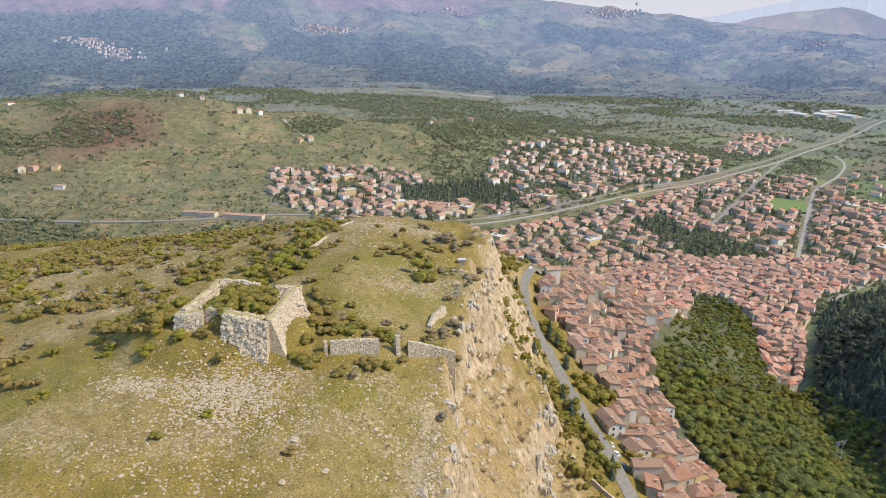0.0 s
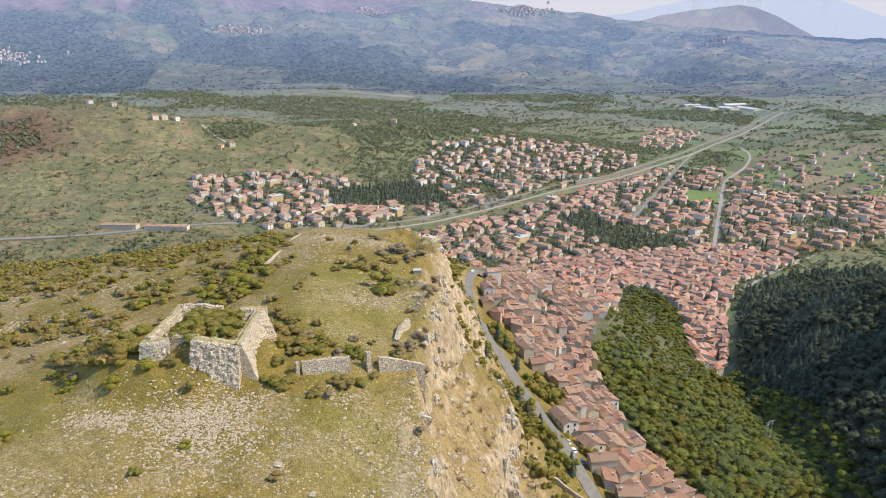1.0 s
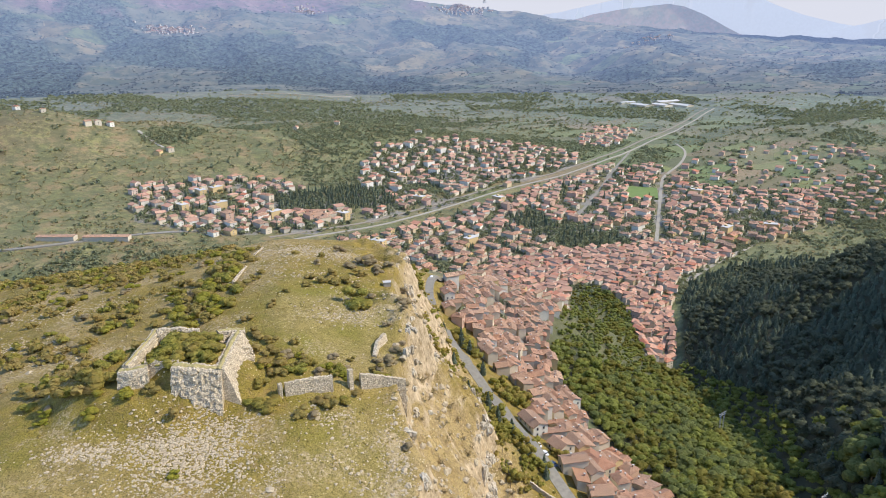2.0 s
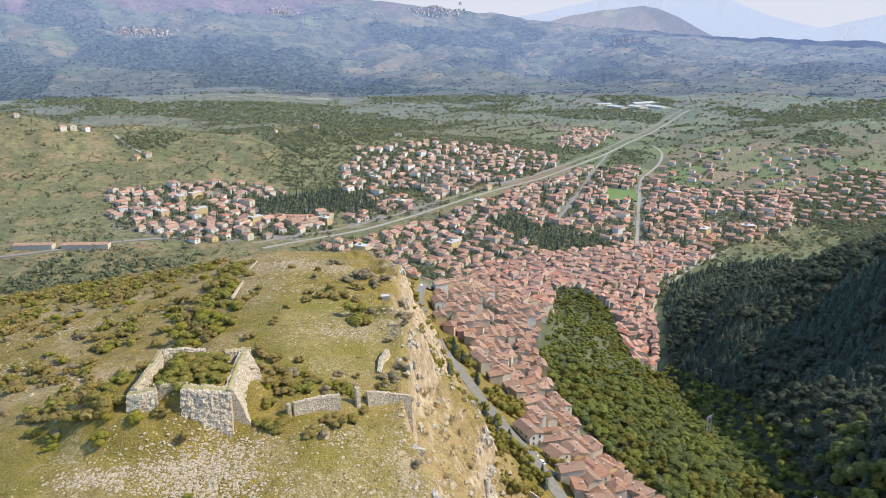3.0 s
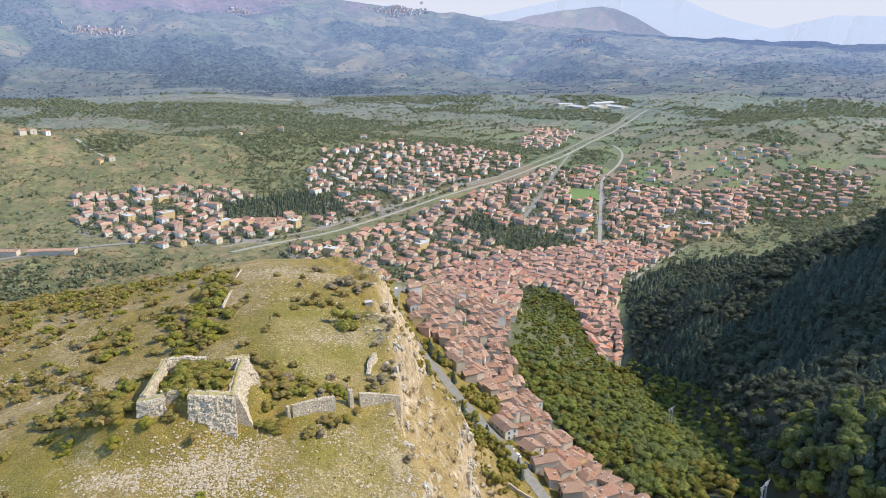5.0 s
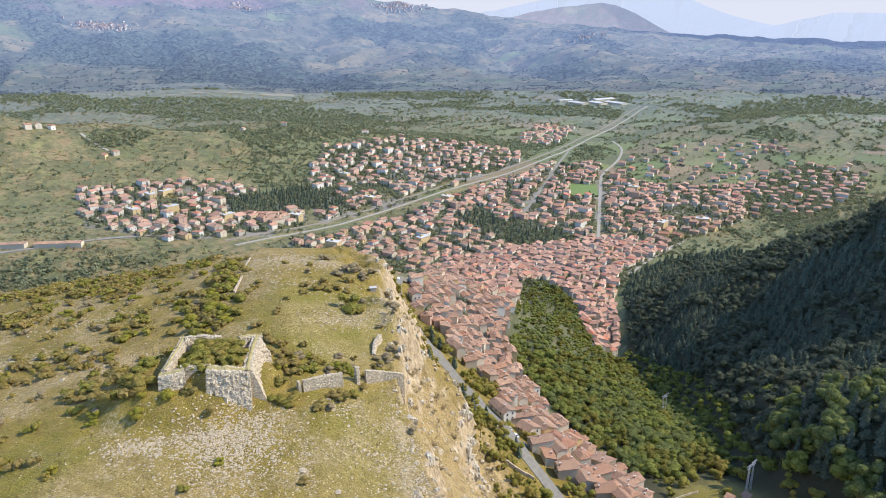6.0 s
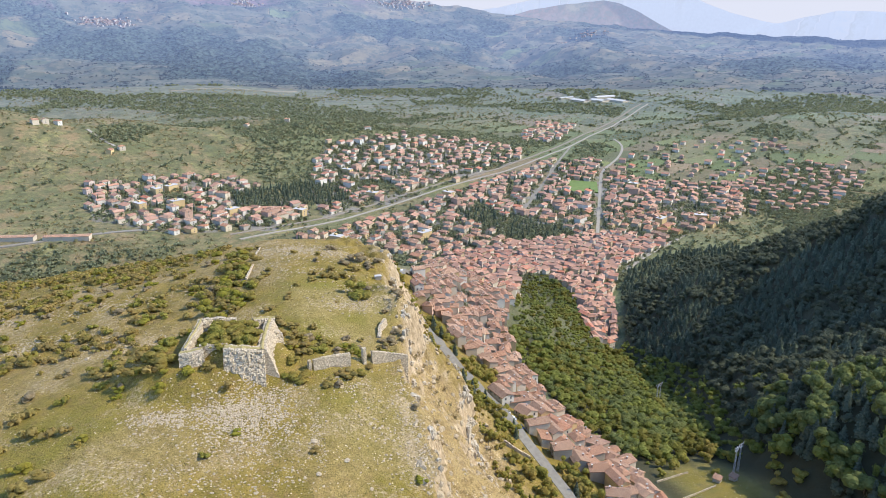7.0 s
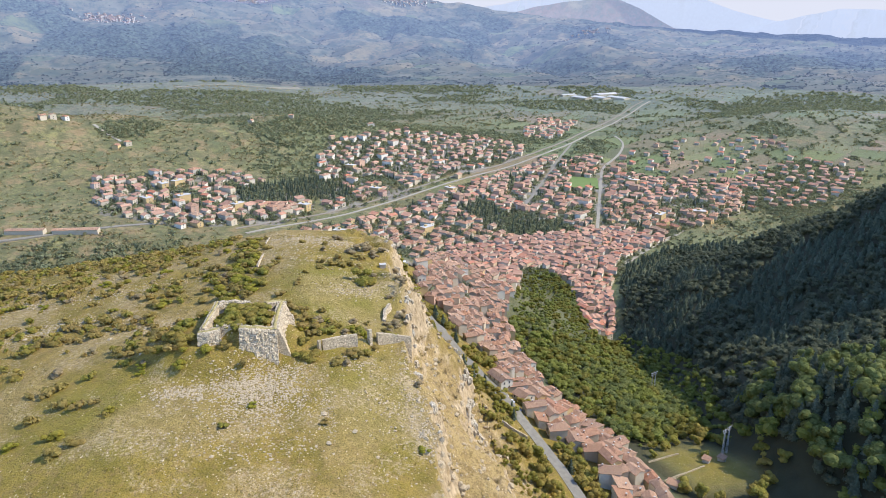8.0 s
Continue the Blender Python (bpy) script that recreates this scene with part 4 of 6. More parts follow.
# woods of the gorge and of the slope across it
GORGE = [(146, 245), (132, 278), (139, 330), (139, 395), (143, 440), (195, 550), (236, 640), (290, 762), (318, 762), (326, 690), (304, 632), (268, 535), (292, 520), (290, 470), (266, 400), (244, 350), (218, 290), (190, 248)]
_x, _y = np.array(spaced(PR, GORGE, 4.9, 24000)).T
_up = smooth(430, 500, _y + 40 * fbm(_x, _y, 40, 5, 11)) * smooth(262, 240, _x - 0.25 * (_y - 480))
_keep = PR.rand(len(_x)) < 1 - 0.3 * _up * smooth(-0.15, 0.1, fbm(_x, _y, 30, 3, 44) + 0.08)
_x, _y, _up = _x[_keep], _y[_keep], _up[_keep]
_kinds = [broad_crown(PR, 280, 4.6, 7.6, 0.40, 5, 0.02, 1.1) for _ in range(10)]
_sort = PR.rand(len(_x)) + 0.8 * fbm(_x, _y, 40, 3, 43)
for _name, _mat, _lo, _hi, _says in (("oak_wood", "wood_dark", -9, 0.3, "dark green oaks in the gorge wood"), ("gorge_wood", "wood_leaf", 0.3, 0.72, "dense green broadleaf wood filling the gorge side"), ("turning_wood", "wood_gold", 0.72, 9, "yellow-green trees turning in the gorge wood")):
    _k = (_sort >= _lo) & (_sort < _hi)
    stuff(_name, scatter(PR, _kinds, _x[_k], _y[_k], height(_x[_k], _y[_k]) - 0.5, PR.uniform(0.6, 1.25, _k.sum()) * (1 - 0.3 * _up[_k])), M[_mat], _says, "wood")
VALE = [(190, 246), (218, 290), (244, 350), (266, 400), (290, 470), (292, 520), (316, 545), (300, 470), (285, 390), (262, 345), (240, 300), (215, 260), (204, 228), (196, 236)]
_x, _y = np.array(spaced(PR, VALE, 5.4, 4000)).T
stuff("stream_wood", scatter(PR, _kinds, _x, _y, height(_x, _y) - 0.5, PR.uniform(0.5, 1.1, len(_x))), M["wood_leaf"], "green trees along the stream bed of the gorge", "wood")
SLOPE = [(186, 120), (200, 180), (204, 228), (215, 260), (240, 300), (262, 345), (285, 390), (300, 470), (316, 545), (350, 605), (400, 700), (440, 755), (520, 790), (640, 800), (700, 700), (620, 560), (590, 400), (560, 250), (500, 120)]
_x, _y = np.array(spaced(PR, SLOPE, 5.5, 34000)).T
_dark = (fbm(_x, _y, 70, 3, 41) > 0.06) & (_x > 290)
_kinds = [broad_crown(PR, 110, 4.3, 9.0, 0.7, 4, 0.05, 0.9) for _ in range(8)]
_some = PR.rand(len(_x)) < 0.4 * smooth(270, 225, _x)
# beyond the spur the trees take the leaf colour with shade painted in
for _name, _mat, _k, _says in (("slope_wood", "wood_leaf", ~_dark & _some, "mixed green wood on the steep shaded slope"), ("slope_oaks", "shade_leaf", ~_dark & ~_some, "trees on the steep slope, leaf colour greyed and darkened for its shade")):
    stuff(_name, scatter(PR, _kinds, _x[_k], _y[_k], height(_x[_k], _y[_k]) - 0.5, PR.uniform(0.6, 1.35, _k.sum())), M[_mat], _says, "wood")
_kinds = [conifer_crown(PR, 90, 4.0, 9.5, 0.95) for _ in range(8)]
stuff("slope_pines", scatter(PR, _kinds, _x[_dark], _y[_dark], height(_x[_dark], _y[_dark]) - 0.5, PR.uniform(0.65, 1.3, _dark.sum())), M["pine"], "dark pines on the shaded mountain slope", "wood")

# tall trees of the spur beside the garden, one by one
_spur = spaced(PR, [(196, 120), (226, 122), (244, 160), (262, 186), (282, 214), (262, 246), (232, 268), (218, 262), (208, 222), (200, 180)], 6.2, 1600)
for _x, _y in _spur[:140]:
    if PR.rand() < 0.45:
        tree("conifer", _x, _y, PR.uniform(4.0, 5.6), "tall dark pine on the wooded spur above the garden", "trees of the spur")
    else:
        tree("oak", _x, _y, PR.uniform(4.2, 6.2), "tall olive green broadleaf tree on the spur above the garden", "trees of the spur")

# trees along the hill road, one by one
for _x, _y, _s in ((58, 376, 4.2), (66, 373, 4.0), (62, 366, 3.4), (66, 355, 3.6), (47, 268, 2.6), (50, 275, 2.8), (57, 279, 2.6), (60, 247, 2.8), (67, 241, 2.6), (50, 228, 2.6), (54, 262, 2.4), (70, 262, 2.4), (62, 209, 3.2), (69, 213, 3.0), (56, 217, 3.0), (90, 198, 3.4), (86, 205, 3.4), (88, 212, 3.0), (63, 195, 3.2), (66, 186, 3.4), (58, 188, 3.0), (80, 305, 2.6), (76, 309, 3.0), (83, 313, 2.4), (79, 318, 3.2), (85, 324, 3.0), (80, 328, 2.6), (75, 322, 2.4), (72, 313, 2.6), (86, 331, 2.4), (74, 331, 2.8), (68, 326, 2.4), (64, 338, 2.2), (67, 317, 2.2), (82, 260, 2.4), (86, 262, 2.2), (79, 262, 2.0), (90, 263, 1.8), (83, 257, 1.8), (87, 186, 3.2), (84, 193, 3.6), (89, 205, 3.2), (84, 212, 3.0), (90, 219, 2.8), (83, 220, 2.6), (86, 178, 3.0), (55, 292, 2.8), (57, 283, 3.2), (58, 270, 3.0), (61, 258, 3.0), (52, 300, 2.6), (56, 262, 2.4), (64, 244, 2.6)):
    tree("broad", _x, _y, _s, "small green tree on the bank beside the hill road", "trees along the hill road")
for _x, _y, _s in ((68, 246, 2.4), (63, 330, 3.2), (48, 300, 2.4), (45, 320, 2.6), (44, 340, 2.6), (40, 355, 2.8), (38, 372, 3.0), (42, 390, 3.0), (82, 203, 2.8), (45, 410, 3.0), (54, 286, 3.2), (56, 276, 3.4), (59, 264, 3.2), (62, 250, 3.0), (66, 238, 2.6), (60, 366, 4.2), (63, 360, 3.8), (61, 373, 3.8)):
    tree("conifer", _x, _y, _s, "dark green conifer on the bank beside the hill road", "trees along the hill road")
_x, _y = PR.uniform(26, 72, 2200), PR.uniform(170, 470, 2200)
_r, _e = np.interp(_y, [q[1] for q in ROAD], [q[0] for q in ROAD]), np.interp(_y, STATIONS, LINES["cliff_foot"][0])
_keep = (_x < _r - 5) & (_x > _e - 6 - 16 * smooth(250, 300, _y)) & (PR.rand(2200) < 0.5 + fbm(_x, _y, 25, 3, 35))
_x, _y = _x[_keep], _y[_keep]
_kinds = [broad_crown(PR, 70, 1.0, 1.5, 0.3, 3, -0.05) for _ in range(6)]
stuff("cliff_foot_bushes", scatter(PR, _kinds, _x, _y, height(_x, _y) - 0.2, PR.uniform(0.8, 2.4, len(_x))), M["leaf"], "green and brown bushes at the foot of the cliff", "bushes")

# trees and hedges of the valley
_n = 150000
_t, _r = np.radians(PR.uniform(-50, 56, _n)), 850 * (2920 / 850) ** PR.rand(_n)
_x, _y = _r * np.sin(_t) - 25, _r * np.cos(_t) - 40
_wood = smooth(-0.01, 0.03, fbm(_x, _y, 290, 6, 15) + 0.05 * smooth(25, -15, np.degrees(_t)) + 0.04 * smooth(1700, 2200, _r) + 0.03 * smooth(22, 30, np.degrees(_t)) - 0.05)
_hedge = (0.15 + 0.85 * smooth(-8, 14, np.degrees(_t))) * np.exp(-((plots(_x, _y, 130, 70, 28, 4)[1] / 3.5) ** 2)) * smooth(-0.2, 0.05, fbm(_x, _y, 200, 3, 52))
_town = inside(_x, _y, [(-310, 1240), (-270, 1000), (40, 900), (560, 840), (1000, 1000), (1230, 1230), (720, 1600), (300, 1600), (60, 1500), (-60, 1300)])
_keep = (PR.rand(_n) < np.clip(0.95 * _wood + 0.9 * _hedge + 0.015 + 0.10 * smooth(20, 30, np.degrees(_t)) * smooth(1900, 1500, _r), 0, 1) * np.where(_town, 0.6, 1)) & (_y > 700) & off_street(_x, _y, 11) & ~inside(_x, _y, [(-290, 2600), (-150, 2560), (120, 2620), (200, 2700), (190, 2840), (-280, 2760)])
_x, _y, _r = _x[_keep], _y[_keep], _r[_keep]
_kinds = [broad_crown(PR, 12, 1.0, 1.4, 0.6, 4, 0.0, 0.9) for _ in range(10)]
stuff("valley_trees", scatter(PR, _kinds, _x, _y, height(_x, _y) - 0.4, PR.uniform(1.4, 3.4, len(_x)) * (0.8 + _r / 3000)), M["far_leaf"], "green hedgerow trees and copses across the valley", "trees")

# low scrub between them
_n = 90000
_t, _r = np.radians(PR.uniform(-48, 54, _n)), 850 * (2800 / 850) ** PR.rand(_n)
_x, _y = _r * np.sin(_t) - 25, _r * np.cos(_t) - 40
_town = inside(_x, _y, [(-310, 1240), (-270, 1000), (40, 900), (560, 840), (1000, 1000), (1230, 1230), (720, 1600), (300, 1600), (60, 1500), (-60, 1300)])
_keep = (PR.rand(_n) < (0.42 + 2.0 * fbm(_x, _y, 90, 5, 55)) * np.where(_town, 0.3, 1) * (0.35 + 0.65 * smooth(32, 12, np.degrees(_t)))) & (_y > 700) & off_street(_x, _y, 9)
_x, _y, _r = _x[_keep], _y[_keep], _r[_keep]
_kinds = [broad_crown(PR, 7, 1.0, 1.1, 0.62, 3, -0.05, 0.9) for _ in range(10)]
stuff("valley_scrub", scatter(PR, _kinds, _x, _y, height(_x, _y) - 0.2, PR.uniform(0.9, 2.3, len(_x)) * (0.8 + _r / 3000)), M["valley_shrub"], "olive and brown scrub over the valley hills", "scrub")

# woods and hedges on the far slopes
_n = 90000
_t, _r = PR.uniform(-46, 54, _n), 2890 + 1740 * PR.rand(_n) ** 1.2
_x, _y = _r * np.sin(np.radians(_t)), _r * np.cos(np.radians(_t))
_open = smooth(4190, 4270, _r + 700 * fbm(_x, _y, 500, 6, 14) + 9 * (-2 - _t)) * smooth(8, 2, _t + 25 * fbm(_x, _y, 400, 5, 16))
_wood = smooth(-0.03, 0.05, fbm(_x, _y, 420, 5, 15) + 0.10 * fbm(_x, _y, 90, 3, 19) - 0.04 + 0.06 * smooth(15, -5, _t))
_hedge = np.exp(-((plots(_x, _y, 170, 80, 15, 9)[1] / 5) ** 2)) * smooth(-0.2, 0.05, fbm(_x, _y, 260, 3, 53))
_keep = PR.rand(_n) < (0.03 + 0.5 * _wood + 0.8 * _hedge) * (1 - 0.9 * _open)
_t, _r, _x, _y = _t[_keep], _r[_keep], _x[_keep], _y[_keep]
_kinds = [broad_crown(PR, 7, 1.0, 1.0, 0.62, 3, 0.0, 0.9) for _ in range(8)]
_woods = stuff("backdrop_woods", scatter(PR, _kinds, _x, _y, mountain(_t, _r) - 1, PR.uniform(2.5, 6, len(_x))), M["hill_leaf"], "green woods on the far slopes, blue haze put in as a glow", "woods")
# the same painted haze glow for the far woods
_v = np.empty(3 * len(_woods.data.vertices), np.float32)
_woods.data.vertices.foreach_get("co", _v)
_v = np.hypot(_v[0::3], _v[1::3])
_woods.data.attributes.new("haze_glow", "FLOAT", "POINT").data.foreach_set("value", (0.42 + 0.58 * smooth(2750, 4300, _v)).astype(np.float32))

# ---- the ruined tower and the terrace wall ----
def rubble_wall(name, path, thick, base, tops, rng, rough=0.42, step=0.4, batter=0.25, cap=None):
    """A thick battered wall of rubble along path: (x, y) points; tops: heights at those points; broken along its top.
    With a cap, a strip of turf grows along its top, as a part of the cap's thing."""
    p = np.array(path, float)
    s = np.r_[0, np.cumsum(np.hypot(*np.diff(p, axis=0).T))]
    t = np.linspace(0, s[-1], max(4, int(s[-1] / step)))
    xy = np.c_[np.interp(t, s, p[:, 0]), np.interp(t, s, p[:, 1])]
    d = np.gradient(xy, axis=0)
    for _ in range(4):
        d[1:-1] = (d[:-2] + 2 * d[1:-1] + d[2:]) / 4
    d /= np.hypot(d[:, 0], d[:, 1])[:, None]
    side = np.c_[d[:, 1], -d[:, 0]]
    top = np.interp(t, s, tops) + (1.3 if rough > 0.2 else 0.6) * fbm(t, t * 0 + s[-1], 5, 4, 3) + rng.uniform(-0.12, 0.12, len(t))
    foot = height(xy[:, 0], xy[:, 1]) - base
    k = max(5, int((top - foot).max() / step))
    verts, faces, ring = [], [], 2 * k + 2
    for i in range(len(t)):
        for face in (1, -1):
            rows = range(k + 1) if face == 1 else range(k, -1, -1)
            for j in rows:
                f = j / k
                z = foot[i] + f * (top[i] - foot[i])
                lump = float(noise.fractal(Vector((xy[i, 0] * 0.9 + 9 * face, xy[i, 1] * 0.9, z * 0.9)), 0.8, 2.0, 4))
                push = thick / 2 + batter * (top[i] - z) * (1 if face == 1 else 0.3) + rough * lump
                if j == k:
                    push *= 0.86
                verts.append((*(xy[i] + face * push * side[i]), z + rng.uniform(-0.12, 0.12)))
        if i:
            a, b = (i - 1) * ring, i * ring
            faces += [(a + j, b + j, b + j + 1, a + j + 1) for j in range(ring - 1)]
    faces += [tuple(range(ring - 1, -1, -1)), tuple(range((len(t) - 1) * ring, len(t) * ring))]
    if cap is not None:
        cols = 7
        cv, cf = [], []
        for i in range(len(t)):
            for j in range(cols):
                u = (j / (cols - 1) - 0.5) * 2
                w = thick * 0.5 * (0.62 + 0.5 * (vnoise(t[i] * 0.7, 3.0 + j) - 0.5))
                cv.append((*(xy[i] + u * w * side[i]), top[i] + 0.28 * (1 - u * u) - 0.18 * abs(u) + rng.uniform(-0.07, 0.1)))
                if i and j:
                    n = i * cols + j
                    cf.append((n - cols - 1, n - cols, n, n - 1))
        child("turf_cap", mesh_from("turf_cap", cv, cf, M["turf"], True), cap, "dry grass growing along the wall top")
    return mesh_from(name, verts, faces, M["masonry"])


RR = np.random.RandomState(3)
tower = tagged(new("ruined_tower"), "roofless ruined tower of pale limestone rubble, overgrown inside", "ruin")
child("front_wall", rubble_wall("front_wall", [(-79, 196.4), (-76, 195.8), (-71.4, 196.6)], 3.4, 4, [219.0, 219.3, 219.5], RR, cap=tower), tower)
child("front_wall", rubble_wall("front_wall", [(-72.5, 198.3), (-68, 198.4), (-63, 198.2)], 1.6, 4, [219.8, 219.8, 219.7], RR, batter=0.08), tower, "recessed stretch of the front wall")
child("corner_block", rubble_wall("corner_block", [(-64.2, 194.6), (-58, 193.6), (-50.6, 193.0)], 4.2, 5, [219.7, 219.4, 218.2], RR, 0.65, batter=0.3, cap=tower), tower, "massive battered corner of the tower")
child("side_wall", rubble_wall("side_wall", [(-51.6, 191.6), (-51, 199), (-49.6, 206), (-47.4, 214.6)], 3.0, 5, [218.2, 218.0, 219.3, 220.2], RR, batter=0.34, cap=tower), tower, "sunlit high side wall with a battered face")
child("buttress", rubble_wall("buttress", [(-48.4, 209.0), (-43.8, 211.4)], 2.2, 4, [218.5, 215.8], RR), tower)
child("back_wall", rubble_wall("back_wall", [(-72, 216.2), (-66, 218.6), (-59.6, 217.8)], 1.7, 3, [222.0, 221.3, 220.3], RR, batter=0.1), tower)
child("back_wall", rubble_wall("back_wall", [(-53.6, 213.4), (-50, 215), (-45.5, 215.2)], 2.4, 3, [221.2, 220.9, 220.2], RR, batter=0.1, cap=tower), tower)
child("west_wall", rubble_wall("west_wall", [(-72.2, 217), (-74.6, 209), (-77.6, 197.5)], 2.0, 3, [221.9, 220.4, 219.4], RR, batter=0.15, cap=tower), tower)
terrace = tagged(new("terrace_wall"), "low grey rubble retaining wall, broken in two, across the ridge", "stone wall")
child("wall_stretch", rubble_wall("wall_stretch", [(-33.8, 195.4), (-26, 197.8), (-19.5, 199.2)], 1.1, 1.5, [210.3, 210.1, 209.4], RR, 0.12, batter=0.05), terrace)
child("wall_stretch", rubble_wall("wall_stretch", [(-10.8, 202.2), (-4, 204.2), (4, 204.6)], 1.1, 1.5, [207.5, 205.2, 202.8], RR, 0.12, batter=0.05), terrace)
child("pillar_stump", rubble_wall("pillar_stump", [(-14.6, 200.8), (-13.3, 201.5)], 1.3, 1.5, [209.9, 209.5], RR, 0.12, batter=0.03), terrace, "standing stump of a pillar")
child("pillar_stump", rubble_wall("pillar_stump", [(-35.6, 194.6), (-34.6, 195.0)], 1.3, 1.5, [210.6, 210.4], RR, 0.12, batter=0.03), terrace)
old_wall = tagged(new("boundary_wall"), "tumbled dry-stone wall along the edge of the meadow", "stone wall")
child("wall_stretch", rubble_wall("wall_stretch", [(-55, 284), (-53, 296), (-51, 306)], 0.9, 1.0, [212.6, 212.2, 211.5], RR, 0.19, batter=0.05), old_wall)
child("wall_stretch", rubble_wall("wall_stretch", [(-50, 322), (-48, 338), (-46, 352)], 0.8, 1.0, [209.5, 208.2, 206.0], RR, 0.19, batter=0.05), old_wall)
edge_wall = tagged(new("cliff_edge_wall"), "short pale stone wall stub on the cliff edge", "stone wall")
child("wall_stretch", rubble_wall("wall_stretch", [(-4.5, 219), (-3, 225), (0.5, 231)], 1.3, 2.0, [205.2, 207.2, 207.8], RR, 0.25, batter=0.15), edge_wall)

# a low stone hut on the meadow
hut = tagged(new("stone_hut"), "tiny grey stone hut with a flat slab roof", "hut")
_bm = bmesh.new()
bmesh.ops.create_cube(_bm, size=1, matrix=Matrix.Translation((8, 284, zat(8, 284) + 0.6)) @ Matrix.Diagonal((3.0, 2.2, 2.2, 1)))
part("wall", _bm, M["stone_wall"], hut)
_bm = bmesh.new()
bmesh.ops.create_cube(_bm, size=1, matrix=Matrix.Translation((8, 284, zat(8, 284) + 1.8)) @ Matrix.Diagonal((3.5, 2.7, 0.25, 1)))
bmesh.ops.bevel(_bm, geom=_bm.edges[:], offset=0.06, segments=1, affect="EDGES")
part("roof", _bm, M["concrete"], hut)


# ---- loose stones ----
def stone(rng):
    bm = bmesh.new()
    bmesh.ops.create_icosphere(bm, subdivisions=1, radius=1)
    for v in bm.verts:
        v.co *= rng.uniform(0.5, 1.25)
        v.co.z *= 0.5
    tris = np.array([[v.co[:] for v in f.verts] for f in bm.faces])
    bm.free()
    return tris


_kinds = [stone(RR) for _ in range(10)]
# outcrops below the ruin, clusters strewn in bands, single stones in the lower and upper meadow
_n = 14000
_x, _y = RR.uniform(-210, 4, _n), RR.uniform(95, 380, _n)
_band = 0.75 * fbm(_x * 0.5 + 0.25 * _y, _y, 20, 5, 61) + 0.6 * fbm(_x, _y, 55, 3, 64)
_k = RR.rand(_n) < np.clip(0.03 + 3.2 * (_band - 0.03), 0.015, 0.9)
_x, _y, _size = _x[_k], _y[_k], 0.12 + 0.42 * RR.rand(_k.sum()) ** 3
for _cx, _cy, _sx, _sy, _m, _lo, _hi in ((-58, 174, 9, 8, 2300, 0.12, 0.72), (-67, 178, 10, 5, 900, 0.12, 0.65), (-62, 163, 12, 5, 500, 0.12, 0.5), (-90, 177, 4, 2.5, 220, 0.2, 0.7), (-82, 176, 3, 2.5, 160, 0.2, 0.7), (-50, 184, 5, 3, 260, 0.15, 0.6), (-37, 160, 1.6, 7, 260, 0.12, 0.4), (-14, 165, 9, 15, 170, 0.3, 0.75), (-4, 172, 4, 16, 260, 0.2, 0.7), (-12, 244, 8, 3.5, 190, 0.3, 0.75), (-6, 262, 9, 9, 190, 0.25, 0.75), (-28, 335, 9, 12, 420, 0.3, 0.85), (-8, 318, 10, 10, 260, 0.3, 0.85), (-36, 300, 8, 10, 160, 0.25, 0.7), (-20, 285, 10, 4, 160, 0.25, 0.7), (-24, 187, 6, 3, 160, 0.2, 0.6), (-75, 148, 10, 5, 200, 0.2, 0.6), (-52, 146, 8, 5, 180, 0.2, 0.6), (0, 150, 3, 18, 300, 0.2, 0.8), (-140, 258, 13, 5, 600, 0.2, 0.6), (-180, 300, 16, 8, 600, 0.2, 0.7), (-120, 290, 18, 6, 600, 0.2, 0.6), (-100, 236, 14, 4, 300, 0.15, 0.5)):
    _x, _y = np.r_[_x, RR.normal(_cx, _sx, _m)], np.r_[_y, RR.normal(_cy, _sy, _m)]
    _size = np.r_[_size, _lo + (_hi - _lo) * RR.rand(_m) ** 2]
_keep = ~inside(_x, _y, [(-79, 193), (-72, 219), (-45, 217), (-47, 189), (-62, 189)]) & (_x < np.interp(_y, STATIONS, LINES["cliff_edge"][0]) + 2)
_x, _y, _size = _x[_keep], _y[_keep], _size[_keep]
_cx, _cy = RR.uniform(-6, 50, 3000), RR.uniform(120, 380, 3000)
_ce = np.interp(_cy, STATIONS, LINES["cliff_edge"][0])
_keep = (_cx > _ce - 4) & (RR.rand(3000) < 0.4 + 1.4 * fbm(_cx, _cy, 14, 4, 62))
_cx, _cy = _cx[_keep], _cy[_keep]
stuff("cliff_rocks", scatter(RR, [k * (1, 1, 1.5) for k in _kinds], _cx, _cy, height(_cx, _cy) - 0.2, 0.25 + 1.5 * RR.rand(len(_cx)) ** 3), M["rock"], "pale broken limestone outcrops on the cliff", "rocks")
stuff("loose_stones", scatter(RR, _kinds, _x, _y, height(_x, _y), _size), M["rock"], "pale limestone stones scattered over the grass", "stones")
for _x, _y, _s in ((-28.7, 151, 1.5), (-38, 160, 1.2), (-38, 146, 1.2), (-75, 143, 1.0), (-101, 205, 0.9), (-152, 250, 1.4), (-116, 232, 1.6), (-57, 141, 0.8), (-21, 178, 0.7), (-2, 187, 1.0), (1, 162, 1.2), (-25, 186, 0.8)):
    _b = new("boulder", tri_mesh("boulder", stone(RR) * (_s, _s * 1.5, _s * 0.7), M["rock"]))
    _b.location = (_x, _y, zat(_x, _y))
    tagged(_b, "pale weathered limestone boulder sunk in the grass", "boulder", "boulders on the ridge")

